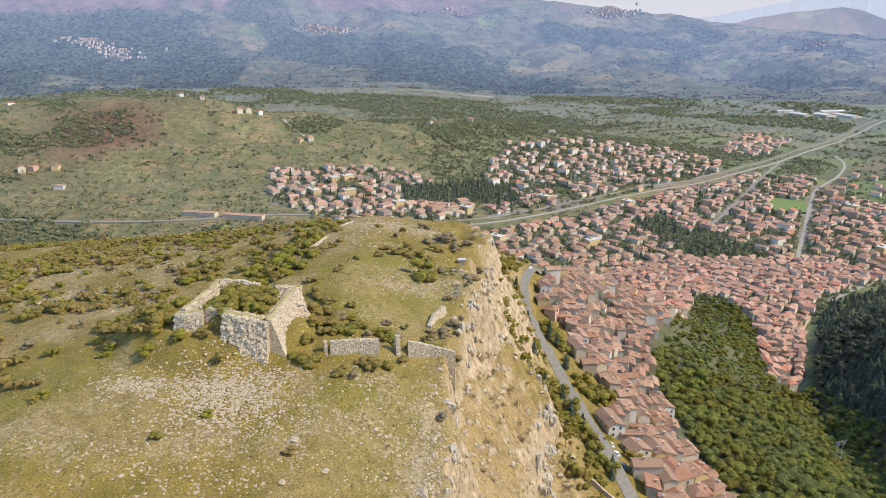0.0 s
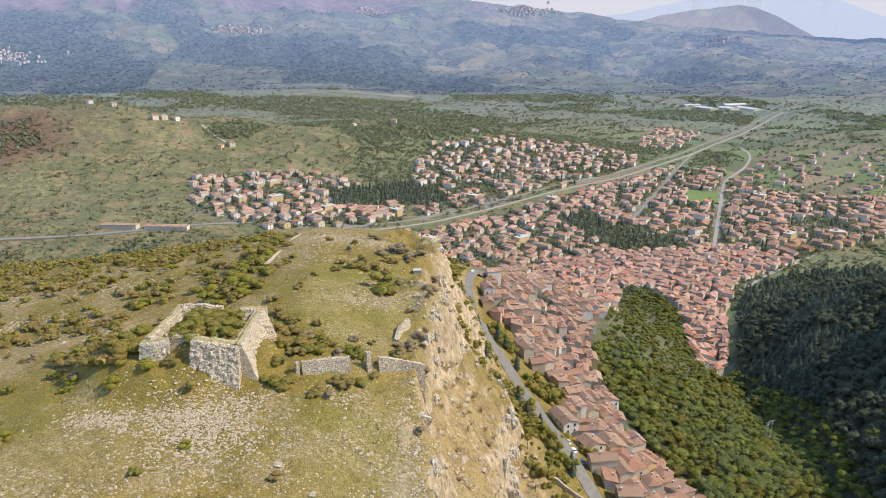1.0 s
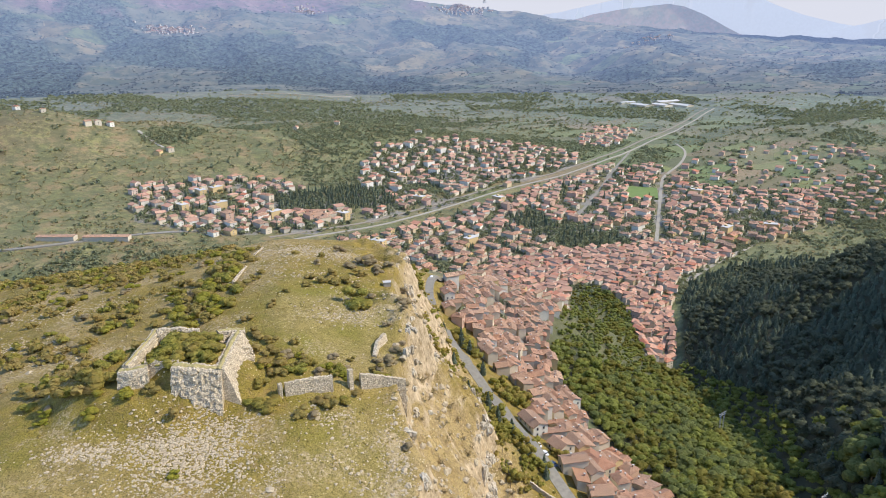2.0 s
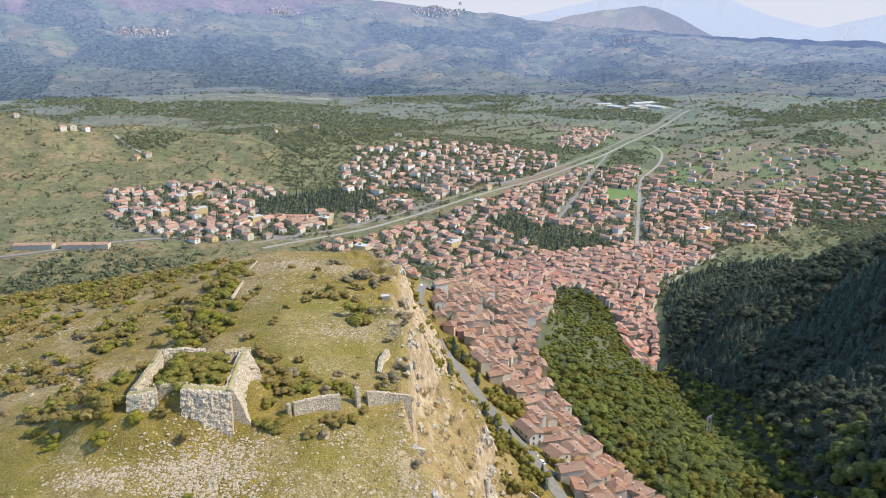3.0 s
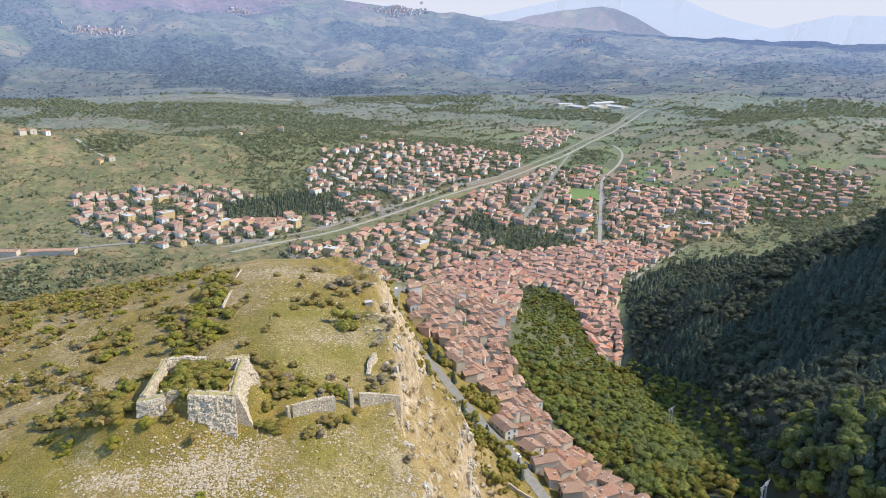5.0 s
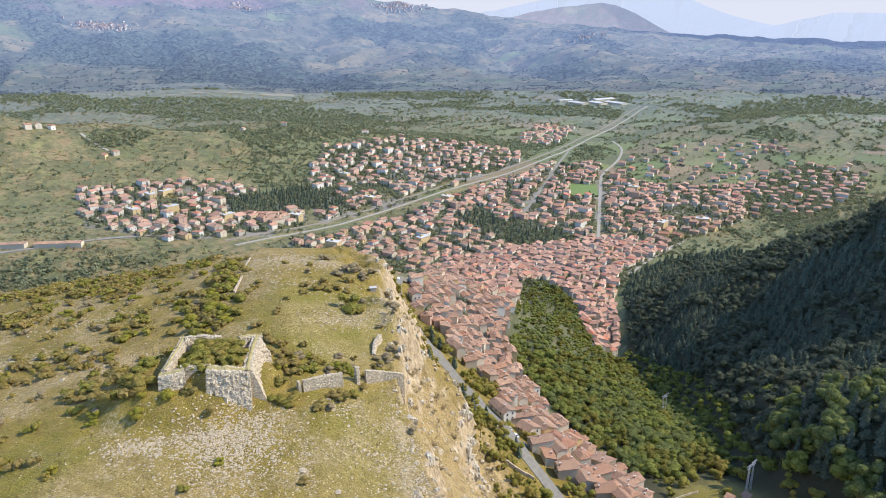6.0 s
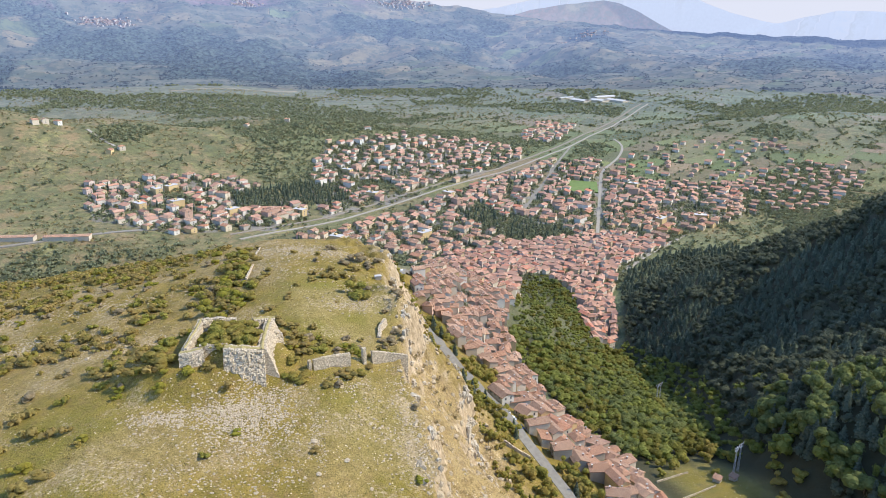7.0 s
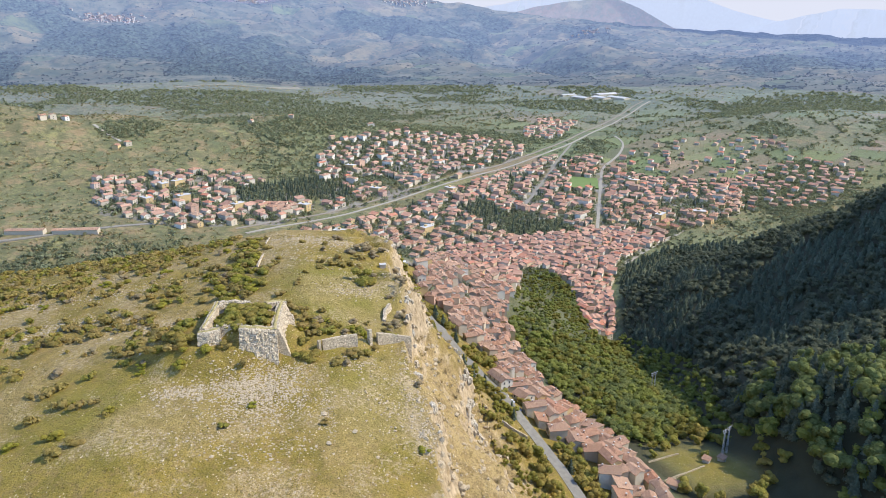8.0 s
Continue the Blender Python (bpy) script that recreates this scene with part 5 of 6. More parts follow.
# ---- crags on the cliff edge and the lower cliff ----
def crag(rng):
    """An upright block of fissured limestone, its foot well under z = 0."""
    bm = bmesh.new()
    bmesh.ops.create_icosphere(bm, subdivisions=3, radius=1)
    o = rng.uniform(0, 50)
    for v in bm.verts:
        c = v.co.copy()
        f = 1 + 0.55 * noise.fractal(Vector((c.x * 1.3 + o, c.y * 1.3, c.z * 0.5)), 0.7, 2.0, 3)
        f -= 0.30 * abs(noise.noise(Vector((c.x * 3.2 + o, c.y * 3.2 - o, c.z * 0.35))))
        v.co = Vector((c.x * f, c.y * f, max(-1.0, min(0.8, c.z * 1.15)) * (0.9 + 0.2 * f)))
    me = bpy.data.meshes.new("crag")
    bm.to_mesh(me)
    bm.free()
    me.materials.append(M["crag"])
    return me


CRAGS = [crag(RR) for _ in range(8)]
_e = lambda y, line: float(np.interp(y, STATIONS, LINES[line][0]))  # noqa: E731
_places = [(_e(y, "cliff_edge") + RR.uniform(0.5, 5), y, RR.uniform(0.7, 1.7), RR.uniform(1.1, 1.9)) for y in np.r_[RR.uniform(140, 200, 10), RR.uniform(208, 250, 20), RR.uniform(285, 335, 26)]]
_places += [(_e(y, "ledge") + RR.uniform(0, 7), y, RR.uniform(0.9, 2.0), RR.uniform(1.2, 2.2)) for y in RR.uniform(185, 300, 50)]
_places += [(_e(y, "cliff_step") + RR.uniform(-2, 9), y, RR.uniform(0.5, 1.2), RR.uniform(0.8, 1.4)) for y in RR.uniform(150, 300, 46)]
for _x, _y, _s, _t in _places:
    _b = new("crag", CRAGS[RR.randint(8)])
    _b.matrix_basis = Matrix.LocRotScale((_x, _y, zat(_x, _y) - 0.7 * _s), Euler((RR.uniform(-0.15, 0.15), RR.uniform(-0.1, 0.25), RR.uniform(0, 6.28))), (_s, _s * RR.uniform(0.7, 1.3), _s * _t))
    tagged(_b, "fissured pale limestone crag on the cliff", "crag", "crags of the cliff")

# ---- houses ----
HR = np.random.RandomState(11)


def roof_mesh(w, d, rise, kind, material, eaves=0.45, thick=0.28):
    """A tiled roof over a plan w by d, ridge along y, its eaves at z = 0."""
    x, y = w / 2 + eaves, d / 2 + eaves
    drop = -eaves * rise / (w / 2)
    j = lambda: HR.uniform(-0.12, 0.12)  # noqa: E731
    if kind == "shed":
        top = [(-x, -y, drop), (x, -y, rise * 1.2 + j()), (x, y, rise * 1.2 + j()), (-x, y, drop)]
        faces = [(0, 1, 2, 3)]
    elif kind == "hip":
        r = max(d / 2 - w / 2 * 0.9, 0.3)
        top = [(-x, -y, drop), (x, -y, drop), (x, y, drop), (-x, y, drop), (0, -r, rise + j()), (0, r, rise + j())]
        faces = [(0, 1, 4), (1, 2, 5, 4), (2, 3, 5), (3, 0, 4, 5)]
    else:
        o = HR.uniform(-0.12, 0.12) * w
        top = [(-x, -y, drop), (o, -y, rise + j()), (x, -y, drop), (x, y, drop), (o, y, rise + j()), (-x, y, drop)]
        faces = [(0, 1, 4, 5), (1, 2, 3, 4)]
    n = len(top)
    verts = top + [(a, b, c - thick) for a, b, c in top]
    edge = {}
    for f in faces:
        for a, b in zip(f, f[1:] + f[:1]):
            edge[(a, b)] = True
    rim = [(a, b) for a, b in edge if (b, a) not in edge]
    faces = faces + [tuple(n + v for v in f[::-1]) for f in faces] + [(b, a, a + n, b + n) for a, b in rim]
    uv = [(verts[v][1], verts[v][0]) if kind != "hip" or k not in (0, 2) else (verts[v][0], verts[v][1]) for k, f in enumerate(faces) for v in f]
    return mesh_from("roof", verts, faces, material, uv=uv)


def walls_mesh(w, d, h, rise, kind, material, deep):
    """Outer walls up to the roof, with gables, let deep into the ground."""
    x, y, t = w / 2, d / 2, h - 0.3
    if kind == "shed":
        verts = [(-x, -y, -deep), (x, -y, -deep), (x, y, -deep), (-x, y, -deep), (-x, -y, t), (x, -y, t + rise * 1.15), (x, y, t + rise * 1.15), (-x, y, t)]
        faces = [(0, 1, 5, 4), (1, 2, 6, 5), (2, 3, 7, 6), (3, 0, 4, 7)]
    elif kind == "gable":
        verts = [(-x, -y, -deep), (x, -y, -deep), (x, y, -deep), (-x, y, -deep), (-x, -y, t), (x, -y, t), (x, y, t), (-x, y, t), (0, -y, t + rise * 0.98), (0, y, t + rise * 0.98)]
        faces = [(0, 1, 5, 8, 4), (1, 2, 6, 5), (2, 3, 7, 9, 6), (3, 0, 4, 7)]
    else:
        verts = [(-x, -y, -deep), (x, -y, -deep), (x, y, -deep), (-x, y, -deep), (-x, -y, t), (x, -y, t), (x, y, t), (-x, y, t)]
        faces = [(0, 1, 5, 4), (1, 2, 6, 5), (2, 3, 7, 6), (3, 0, 4, 7), (4, 5, 6, 7)]
    return mesh_from("wall", verts, faces, material)


def box(name, sx, sy, sz, material, at=(0, 0, 0), bevel=0.0):
    bm = bmesh.new()
    bmesh.ops.create_cube(bm, size=1, matrix=Matrix.Translation(at) @ Matrix.Diagonal((sx, sy, sz, 1)))
    if bevel:
        bmesh.ops.bevel(bm, geom=bm.edges[:], offset=bevel, segments=1, affect="EDGES")
    me = bpy.data.meshes.new(name)
    bm.to_mesh(me)
    bm.free()
    me.materials.append(material)
    return me


def window_mesh(w, h, frame_material):
    """A window with a projecting surround and sill and a set-back pane; it faces -y."""
    a, b = w / 2, h / 2
    verts, faces = [], []
    for x0, x1, z0, z1, y in ((-a - 0.12, a + 0.12, b, b + 0.14, -0.1), (-a - 0.12, -a, -b, b, -0.1), (a, a + 0.12, -b, b, -0.1), (-a - 0.2, a + 0.2, -b - 0.14, -b, -0.18), (-a, a, -b, b, -0.03)):
        k = len(verts)
        verts += [(x0, y, z0), (x1, y, z0), (x1, y, z1), (x0, y, z1), (x0, 0.05, z0), (x1, 0.05, z0), (x1, 0.05, z1), (x0, 0.05, z1)]
        faces += [(k, k + 1, k + 2, k + 3), (k, k + 4, k + 5, k + 1), (k + 1, k + 5, k + 6, k + 2), (k + 2, k + 6, k + 7, k + 3), (k + 3, k + 7, k + 4, k)]
    me = mesh_from("window", verts, faces, frame_material)
    me.materials.append(M["window"])
    me.polygons.foreach_set("material_index", [0] * 20 + [1] * 5)
    return me


WINDOW = [window_mesh(0.95, 1.45, M["concrete"]), window_mesh(0.9, 1.3, M["shutter"]), window_mesh(1.3, 1.5, M["white_wall"])]
CHIMNEY = box("chimney", 0.7, 0.6, 1.7, M["pink_wall"], (0, 0, 0.2), 0.05)
CHIMNEY_CAP = box("chimney_cap", 0.95, 0.85, 0.14, M["concrete"], (0, 0, 1.12))
DISH = mesh_from("aerial", [(0, 0, 0), (0.05, 0, 0), (0.05, 0, 2.2), (0, 0, 2.2), (-0.5, 0, 2.0), (0.5, 0, 2.0), (0.5, 0.05, 2.06), (-0.5, 0.05, 2.06)], [(0, 1, 2, 3), (4, 5, 6, 7)], M["steel"])


def house(name, w, d, h, rise, kind, wall, roof, label, category, group, deep, storeys, panes, chimneys, win, balconies=False):
    """A house with its parts, standing at the origin; ridge along y."""
    root = tagged(new(name), label, category, group)
    child("wall", walls_mesh(w, d, h, rise, kind, M[wall], deep), root)
    if kind == "flat":
        child("roof", box("roof", w + 0.5, d + 0.5, 0.5, M[roof], (0, 0, h - 0.1)), root)
        child("stair_head", box("stair_head", 3.2, 4.2, 2.4, M[wall], (w * 0.1, d * 0.1, h + 1.2)), root)
    else:
        child("roof", roof_mesh(w, d, rise, kind, M[roof]), root, m=pose(0, 0, h))
    for _ in range(chimneys):
        cx, cy = HR.uniform(-0.3, 0.3) * w, HR.uniform(-0.38, 0.38) * d
        zc = h + (rise * (1 - abs(cx) / (w / 2)) if kind != "shed" else rise * 1.2 * (cx / w + 0.5))
        c = child("chimney", CHIMNEY, root, m=pose(cx, cy, zc))
        child("chimney_cap", CHIMNEY_CAP, c)
    for side, (span, off, turn) in enumerate(((w, d / 2, 0), (d, w / 2, 90), (w, d / 2, 180), (d, w / 2, 270))):
        if not panes[side]:
            continue
        for s in range(storeys):
            z = 1.7 + s * 2.95
            if z > h - 1.0:
                break
            for k in range(panes[side]):
                u = (k + 0.5) / panes[side] - 0.5
                m = pose(0, 0, z, 0, 0, turn) @ Matrix.Translation((u * span * 0.86, -off, 0))
                child("window", WINDOW[win], root, m=m)
            if balconies and s and side == 1:
                m = pose(0, 0, s * 2.95, 0, 0, turn) @ Matrix.Translation((0, -off - 0.55, 0))
                child("balcony", BALCONY[0], root, m=m @ Matrix.Diagonal((span * 0.8, 1, 1, 1)))
    return root


BALCONY = [box("balcony", 1.0, 1.1, 1.0, M["plaster"], (0, 0, 0.45))]


def settle(first, n, x, y, turn, sink=0.0):
    """Places the template itself, or a copy of it, on the ground."""
    m = pose(x, y, zat(x, y) - sink, 0, 0, turn)
    if n == 0:
        first.matrix_basis = m
        return first
    return again(first, m)


def contour_turn(x, y, e=10.0):
    gx = zat(x + e, y) - zat(x - e, y)
    gy = zat(x, y + e) - zat(x, y - e)
    return math.degrees(math.atan2(gy, gx))


WALLS = ("plaster", "stone_wall", "plaster", "white_wall", "grey_wall", "pink_wall", "plaster", "ochre_wall")
SAYS = {"plaster": "beige plastered", "stone_wall": "rough brown stone", "white_wall": "whitewashed", "grey_wall": "weathered grey", "pink_wall": "faded pink plastered", "ochre_wall": "ochre plastered"}
old = []
for k in range(20):
    kind = ("gable", "gable", "gable", "hip", "shed")[k % 5]
    w, d, h = HR.uniform(5.2, 7.6), HR.uniform(7.0, 12.5), HR.uniform(4.4, 9.6)
    wall = WALLS[k % 8]
    new_roof = k in (7, 13)
    old.append([lambda a=(w, d, h, w * 0.17 + 0.3, kind, wall, "roof_new" if new_roof else "roof", k): house(
        "house", a[0], a[1], a[2], a[3], a[4], a[5], a[6], f"old {SAYS[a[5]]} house with {'bright orange' if a[6] == 'roof_new' else 'faded pinkish'} clay tile roof", "house", "houses of the old town", 7.0,
        2, (1 + a[7] % 2, 0, 0, 1 if a[7] % 2 else 0), 1, a[7] % 2), None])

near_spots = spaced(HR, BELT, 7.3, 11000)
near_spots = [p for p in near_spots if HR.rand() < 0.95]
far_spots = spaced(HR, ARM, 8.0, 16000)
near_spots.sort(key=lambda p: p[1])
# houses that stand out by size or colour: x, y, width, length, height, walls, roof, turn
SPECIAL = [(119, 530, 11, 15, 9, "ochre_wall", "roof", 100), (82, 391, 7, 13, 7, "white_wall", "roof", 8), (91, 370, 8, 10, 7, "white_wall", "roof_new", 12), (127, 362, 7.5, 10, 7, "white_wall", "roof_new", 15), (76, 285, 8, 14, 6, "white_wall", "roof", 14), (97, 260, 11, 16, 7, "plaster", "roof_new", 20), (84, 268, 9, 9, 6, "plaster", "roof", 20), (66, 436, 7, 11, 8, "white_wall", "roof", 5), (118, 240, 8, 12, 6, "plaster", "roof_new", 25)]
for x, y, w, d, h, wall, roof, turn in SPECIAL:
    settle(house("house", w, d, h, w * 0.18 + 0.3, "hip" if w > 10 else "gable", wall, roof, f"larger {SAYS[wall]} house with {'bright orange' if roof == 'roof_new' else 'faded pinkish'} clay tile roof", "house", "houses of the old town", 7.0, 2, (2, 0, 0, 3), 1, 0), 0, x, y, turn)
near_spots = [p for p in near_spots if all(math.hypot(p[0] - q[0], p[1] - q[1]) > 0.42 * (q[2] + q[3]) for q in SPECIAL)]
placed = 0
rest = []
for x, y in near_spots + far_spots:
    turn = contour_turn(x, y) + HR.normal(0, 9) + (90 if HR.rand() < 0.22 else 0)
    if y > 690:
        turn = 38 + HR.normal(0, 12) + (90 if HR.rand() < 0.4 else 0)
    if placed < 280:
        slot = old[HR.randint(len(old))]
        if slot[1] is None:
            slot[1] = slot[0]()
            settle(slot[1], 0, x, y, turn)
        else:
            settle(slot[1], 1, x, y, turn)
        placed += 1
    else:
        rest.append((x, y, turn))


def joined_houses(name, spots, sizes, label, category, level=None):
    """Many houses in two meshes, roofs and walls with rows of windows, for those past the first 300."""
    rv, rf, ru, wv, wf, pv, pf = [], [], [], [], [], [], []
    for x, y, turn in spots:
        w, d, h = HR.uniform(*sizes[0]), HR.uniform(*sizes[1]), HR.uniform(*sizes[2])
        kind = ("gable", "gable", "hip", "shed")[HR.randint(4)]
        rise = w * 0.17 + 0.3
        m = pose(x, y, level(x, y) if level else zat(x, y), 0, 0, turn)
        me = roof_mesh(w, d, rise, kind, M["roof"])
        k = len(rv)
        rv += [m @ (v.co + Vector((0, 0, h))) for v in me.vertices]
        rf += [tuple(k + i for i in p.vertices) for p in me.polygons]
        ru += [tuple(u.uv) for u in me.uv_layers[0].data]
        bpy.data.meshes.remove(me)
        me = walls_mesh(w, d, h, rise, kind, M["plaster"], 6.0)
        k = len(wv)
        wv += [m @ v.co for v in me.vertices]
        wf += [tuple(k + i for i in p.vertices) for p in me.polygons]
        bpy.data.meshes.remove(me)
        for side in () if level else (0, 1):
            span, off = ((w, d / 2), (d, w / 2))[side % 2]
            t = m @ pose(0, 0, 0, 0, 0, 90 * side)
            for z in np.arange(1.6, h - 1, 2.9):
                for u in (-0.25, 0.25):
                    k = len(pv)
                    pv += [t @ Vector((u * span + a * 0.5, -off - 0.05, z + b * 0.7)) for a, b in ((-1, -1), (1, -1), (1, 1), (-1, 1))]
                    pv += [t @ Vector((u * span + a * 0.5, -off + 0.2, z + b * 0.7)) for a, b in ((-1, -1), (1, -1), (1, 1), (-1, 1))]
                    pf += [(k, k + 1, k + 2, k + 3), (k, k + 4, k + 5, k + 1), (k + 3, k + 2, k + 6, k + 7)]
    root = tagged(new(name), label, category, kind="stuff")
    tagged(child("roofs", mesh_from("roofs", rv, rf, M["village_roof" if level else "roof_mass"], uv=ru), root), kind="stuff")
    tagged(child("walls", mesh_from("walls", wv, wf, M["village_wall" if level else "wall_mass"]), root), kind="stuff")
    if pv:
        tagged(child("windows", mesh_from("windows", pv, pf, M["window"]), root), kind="stuff")
    return root


joined_houses("old_quarter_houses", rest, ((5.2, 8.0), (7, 12.0), (4.5, 9.5)), "closely packed old houses with faded pinkish clay tile roofs", "houses")

# ---- the new town in the valley ----
def clear(x, y, margin):
    return bool(off_street([x], [y], margin)[0]) and not any(inside([x], [y], p)[0] for p in (PARK, PLANTATION, GREEN))


TOWN_SAYS = {"white_wall": "white", "ochre_wall": "ochre yellow", "pink_wall": "salmon pink", "plaster": "cream", "grey_wall": "grey"}
villa, block = [], []
for k in range(14):
    wall = ("plaster", "white_wall", "ochre_wall", "pink_wall", "white_wall", "plaster", "grey_wall")[k % 7]
    roof = ("roof", "roof_new", "roof_new", "roof", "roof_new")[k % 5]
    w, d, h = HR.uniform(8.5, 11.5), HR.uniform(10, 16), HR.uniform(5.2, 8.4)
    villa.append([lambda a=(w, d, h, wall, roof, k): house("villa", a[0], a[1], a[2], a[0] * 0.2, "hip" if a[5] % 3 else "gable", a[3], a[4], f"{TOWN_SAYS[a[3]]} detached town house with {'bright' if a[4] == 'roof_new' else 'faded'} red tiled roof", "house", "town houses in the valley", 4.0, 2, (1, 1, 0, 0), 1, 2), None])
for k in range(7):
    wall = ("white_wall", "plaster", "ochre_wall", "pink_wall", "grey_wall", "plaster", "white_wall")[k]
    w, d, h = HR.uniform(11, 14), HR.uniform(17, 26), HR.uniform(8.5, 12.5)
    block.append([lambda a=(w, d, h, wall, k): house("apartment_block", a[0], a[1], a[2], a[0] * 0.18, "flat" if a[4] == 2 else "hip", a[3], "concrete" if a[4] == 2 else "roof", f"{TOWN_SAYS[a[3]]} apartment block with balconies, {'flat concrete' if a[4] == 2 else 'red tiled'} roof", "apartment block", "apartment blocks in the valley", 4.0, 4, (1, 3, 0, 0), 0, 2, True), None])


def place(slots, x, y, turn):
    slot = slots[HR.randint(len(slots))]
    if slot[1] is None:
        slot[1] = slot[0]()
        return settle(slot[1], 0, x, y, turn)
    return settle(slot[1], 1, x, y, turn)


spots = []
for poly, gap, share, tall in ((UPPER_EDGE, 13.5, 0.7, 0.0), (SOUTH, 15.0, 0.9, 0.07), (NORTH, 17.5, 0.8, 0.14), (WEST, 18.0, 0.85, 0.14), (EASTERN, 22.0, 0.8, 0.05), (VILLAS, 18.0, 0.75, 0.0), (OUTSKIRTS, 34.0, 0.7, 0.0)):
    for x, y in spaced(HR, poly, gap, 5000):
        if HR.rand() < share and clear(x, y, 10):
            spots.append((x, y, 38 + HR.normal(0, 7) + (90 if HR.rand() < 0.4 else 0), HR.rand() < tall))
spots.sort(key=lambda s: s[1])
shown, rest = 0, []
for x, y, turn, tall in spots:
    if tall:
        place(block, x, y, turn)
    elif shown < 250:
        place(villa, x, y, turn)
        shown += 1
    else:
        rest.append((x, y, turn))
joined_houses("town_houses", rest, ((8.5, 11.5), (10, 17), (5, 8.5)), "town houses with red tiled roofs along the valley floor", "houses")

# houses standing alone on the hills
for x, y in ((326, 1760), (-280, 1380), (-262, 1400), (-400, 1475), (-415, 1462), (-380, 1482), (-500, 1499), (104, 2000), (-690, 1148), (-676, 1160), (-645, 1171), (-600, 1090), (326, 1593), (453, 1586), (-560, 1540), (-30, 1560), (60, 1600), (240, 1590), (-900, 1500), (1205, 1397), (1220, 1385), (1190, 1412)):
    place(villa, x, y, HR.uniform(0, 180))


# long low halls
def hall(x, y, w, d, h, turn, label):
    root = tagged(new("hall"), label, "hall", "halls in the valley")
    child("wall", box("wall", w, d, h, M["plaster"], (0, 0, h / 2 - 1)), root)
    child("roof", roof_mesh(w, d, w * 0.08, "gable", M["roof"] if y < 1500 else M["concrete"]), root, m=pose(0, 0, h - 0.9))
    root.matrix_basis = pose(x, y, zat(x, y), 0, 0, turn)


for x, y, w, d, turn in ((1150, 2320, 40, 70, 20), (1210, 2290, 40, 60, 20), (1265, 2260, 36, 80, 20), (1130, 2400, 30, 60, 100), (1265, 2360, 40, 90, 100), (1970, 2420, 50, 110, 60), (2020, 2350, 40, 90, 60), (2090, 2400, 40, 80, 60), (-285, 985, 12, 60, 80), (-350, 994, 12, 50, 80), (-20, 1106, 12, 60, 75), (-90, 1064, 16, 30, 75)):
    hall(x, y, w, d, 7, turn, "long low plastered hall with a shallow pitched roof")

# far villages on the mountain sides
def up_there(x, y):
    return float(mountain(np.array([math.degrees(math.atan2(x, y))]), np.array([math.hypot(x, y)]))[0]) - 1


for name, cx, cy, sx, sy, n in (("hill_village", -620, 3900, 65, 30, 130), ("hill_village", -1500, 3250, 100, 30, 110), ("hill_village", 60, 4330, 40, 25, 50), ("hill_village", 1000, 4460, 80, 35, 130), ("hamlet", 1880, 3700, 70, 30, 30)):
    pts = np.c_[HR.normal(cx, sx, n), HR.normal(cy, sy, n)]
    joined_houses(name, [(x, y, HR.uniform(0, 180)) for x, y in pts], ((8, 12), (9, 15), (5, 9)), "distant village high on a hillside, house colours muted to stand in for haze", "village", up_there)

# ---- roads, railway, pitch ----
ribbon("road", ROAD, 5.2, M["asphalt"], 0.25, 4, "grey asphalt hill road below the cliff")
ribbon("road", RAIL, 5.5, M["gravel"], 0.6, 15, "pale road beside the railway through the town")
ribbon("railway", [(x - 14, y + 18) for x, y in RAIL], 6, M["ballast"], 0.5, 15, "railway track bed through the valley town", "railway")
ribbon("road", AVENUE, 5.5, M["gravel"], 0.5, 12, "straight pale avenue through the town")
ribbon("road", HIGH_STREET, 5.0, M["asphalt"], 0.5, 12, "grey street between town houses")
ribbon("road", [(430, 752), (455, 772), (510, 812), (565, 843), (640, 900), (714, 958)], 8, M["gravel"], 0.5, 8, "pale road leading out of the gorge")
ribbon("road", [(-330, 1478), (-318, 1462), (-286, 1425), (-269, 1407)], 6, M["gravel"], 0.6, 8, "pale farm track on the hill")
ribbon("road", [(-700, 955), (-400, 960), (-230, 1010), (-60, 1010)], 8, M["asphalt"], 0.6, 12, "grey valley road behind the ridge")
ribbon("road", [(-300, 1240), (-292, 1200), (-262, 1110), (-225, 1060)], 8, M["gravel"], 0.6, 8, "pale street round the new houses")
ribbon("road", [(-260, 2690), (-140, 2735), (0, 2750), (130, 2790), (185, 2815), (180, 2790), (60, 2735)], 14, M["gravel"], 1.5, 12, "curved pale track round a long field")
ribbon("road", [(690, 1640), (760, 1770), (810, 1840), (850, 1860), (900, 1810)], 11, M["gravel"], 0.6, 12, "pale street of the villa estate")
_v = [(x, y, max(zat(a, b) for a, b in PITCH) + 0.5) for x, y in PITCH] + [(x, y, min(zat(a, b) for a, b in PITCH) - 1) for x, y in PITCH]
tagged(new("football_pitch", mesh_from("football_pitch", _v, [(0, 3, 2, 1), (0, 1, 5, 4), (1, 2, 6, 5), (2, 3, 7, 6), (3, 0, 4, 7)], M["pitch"])), "green mown football pitch among houses", "pitch", kind="structure")

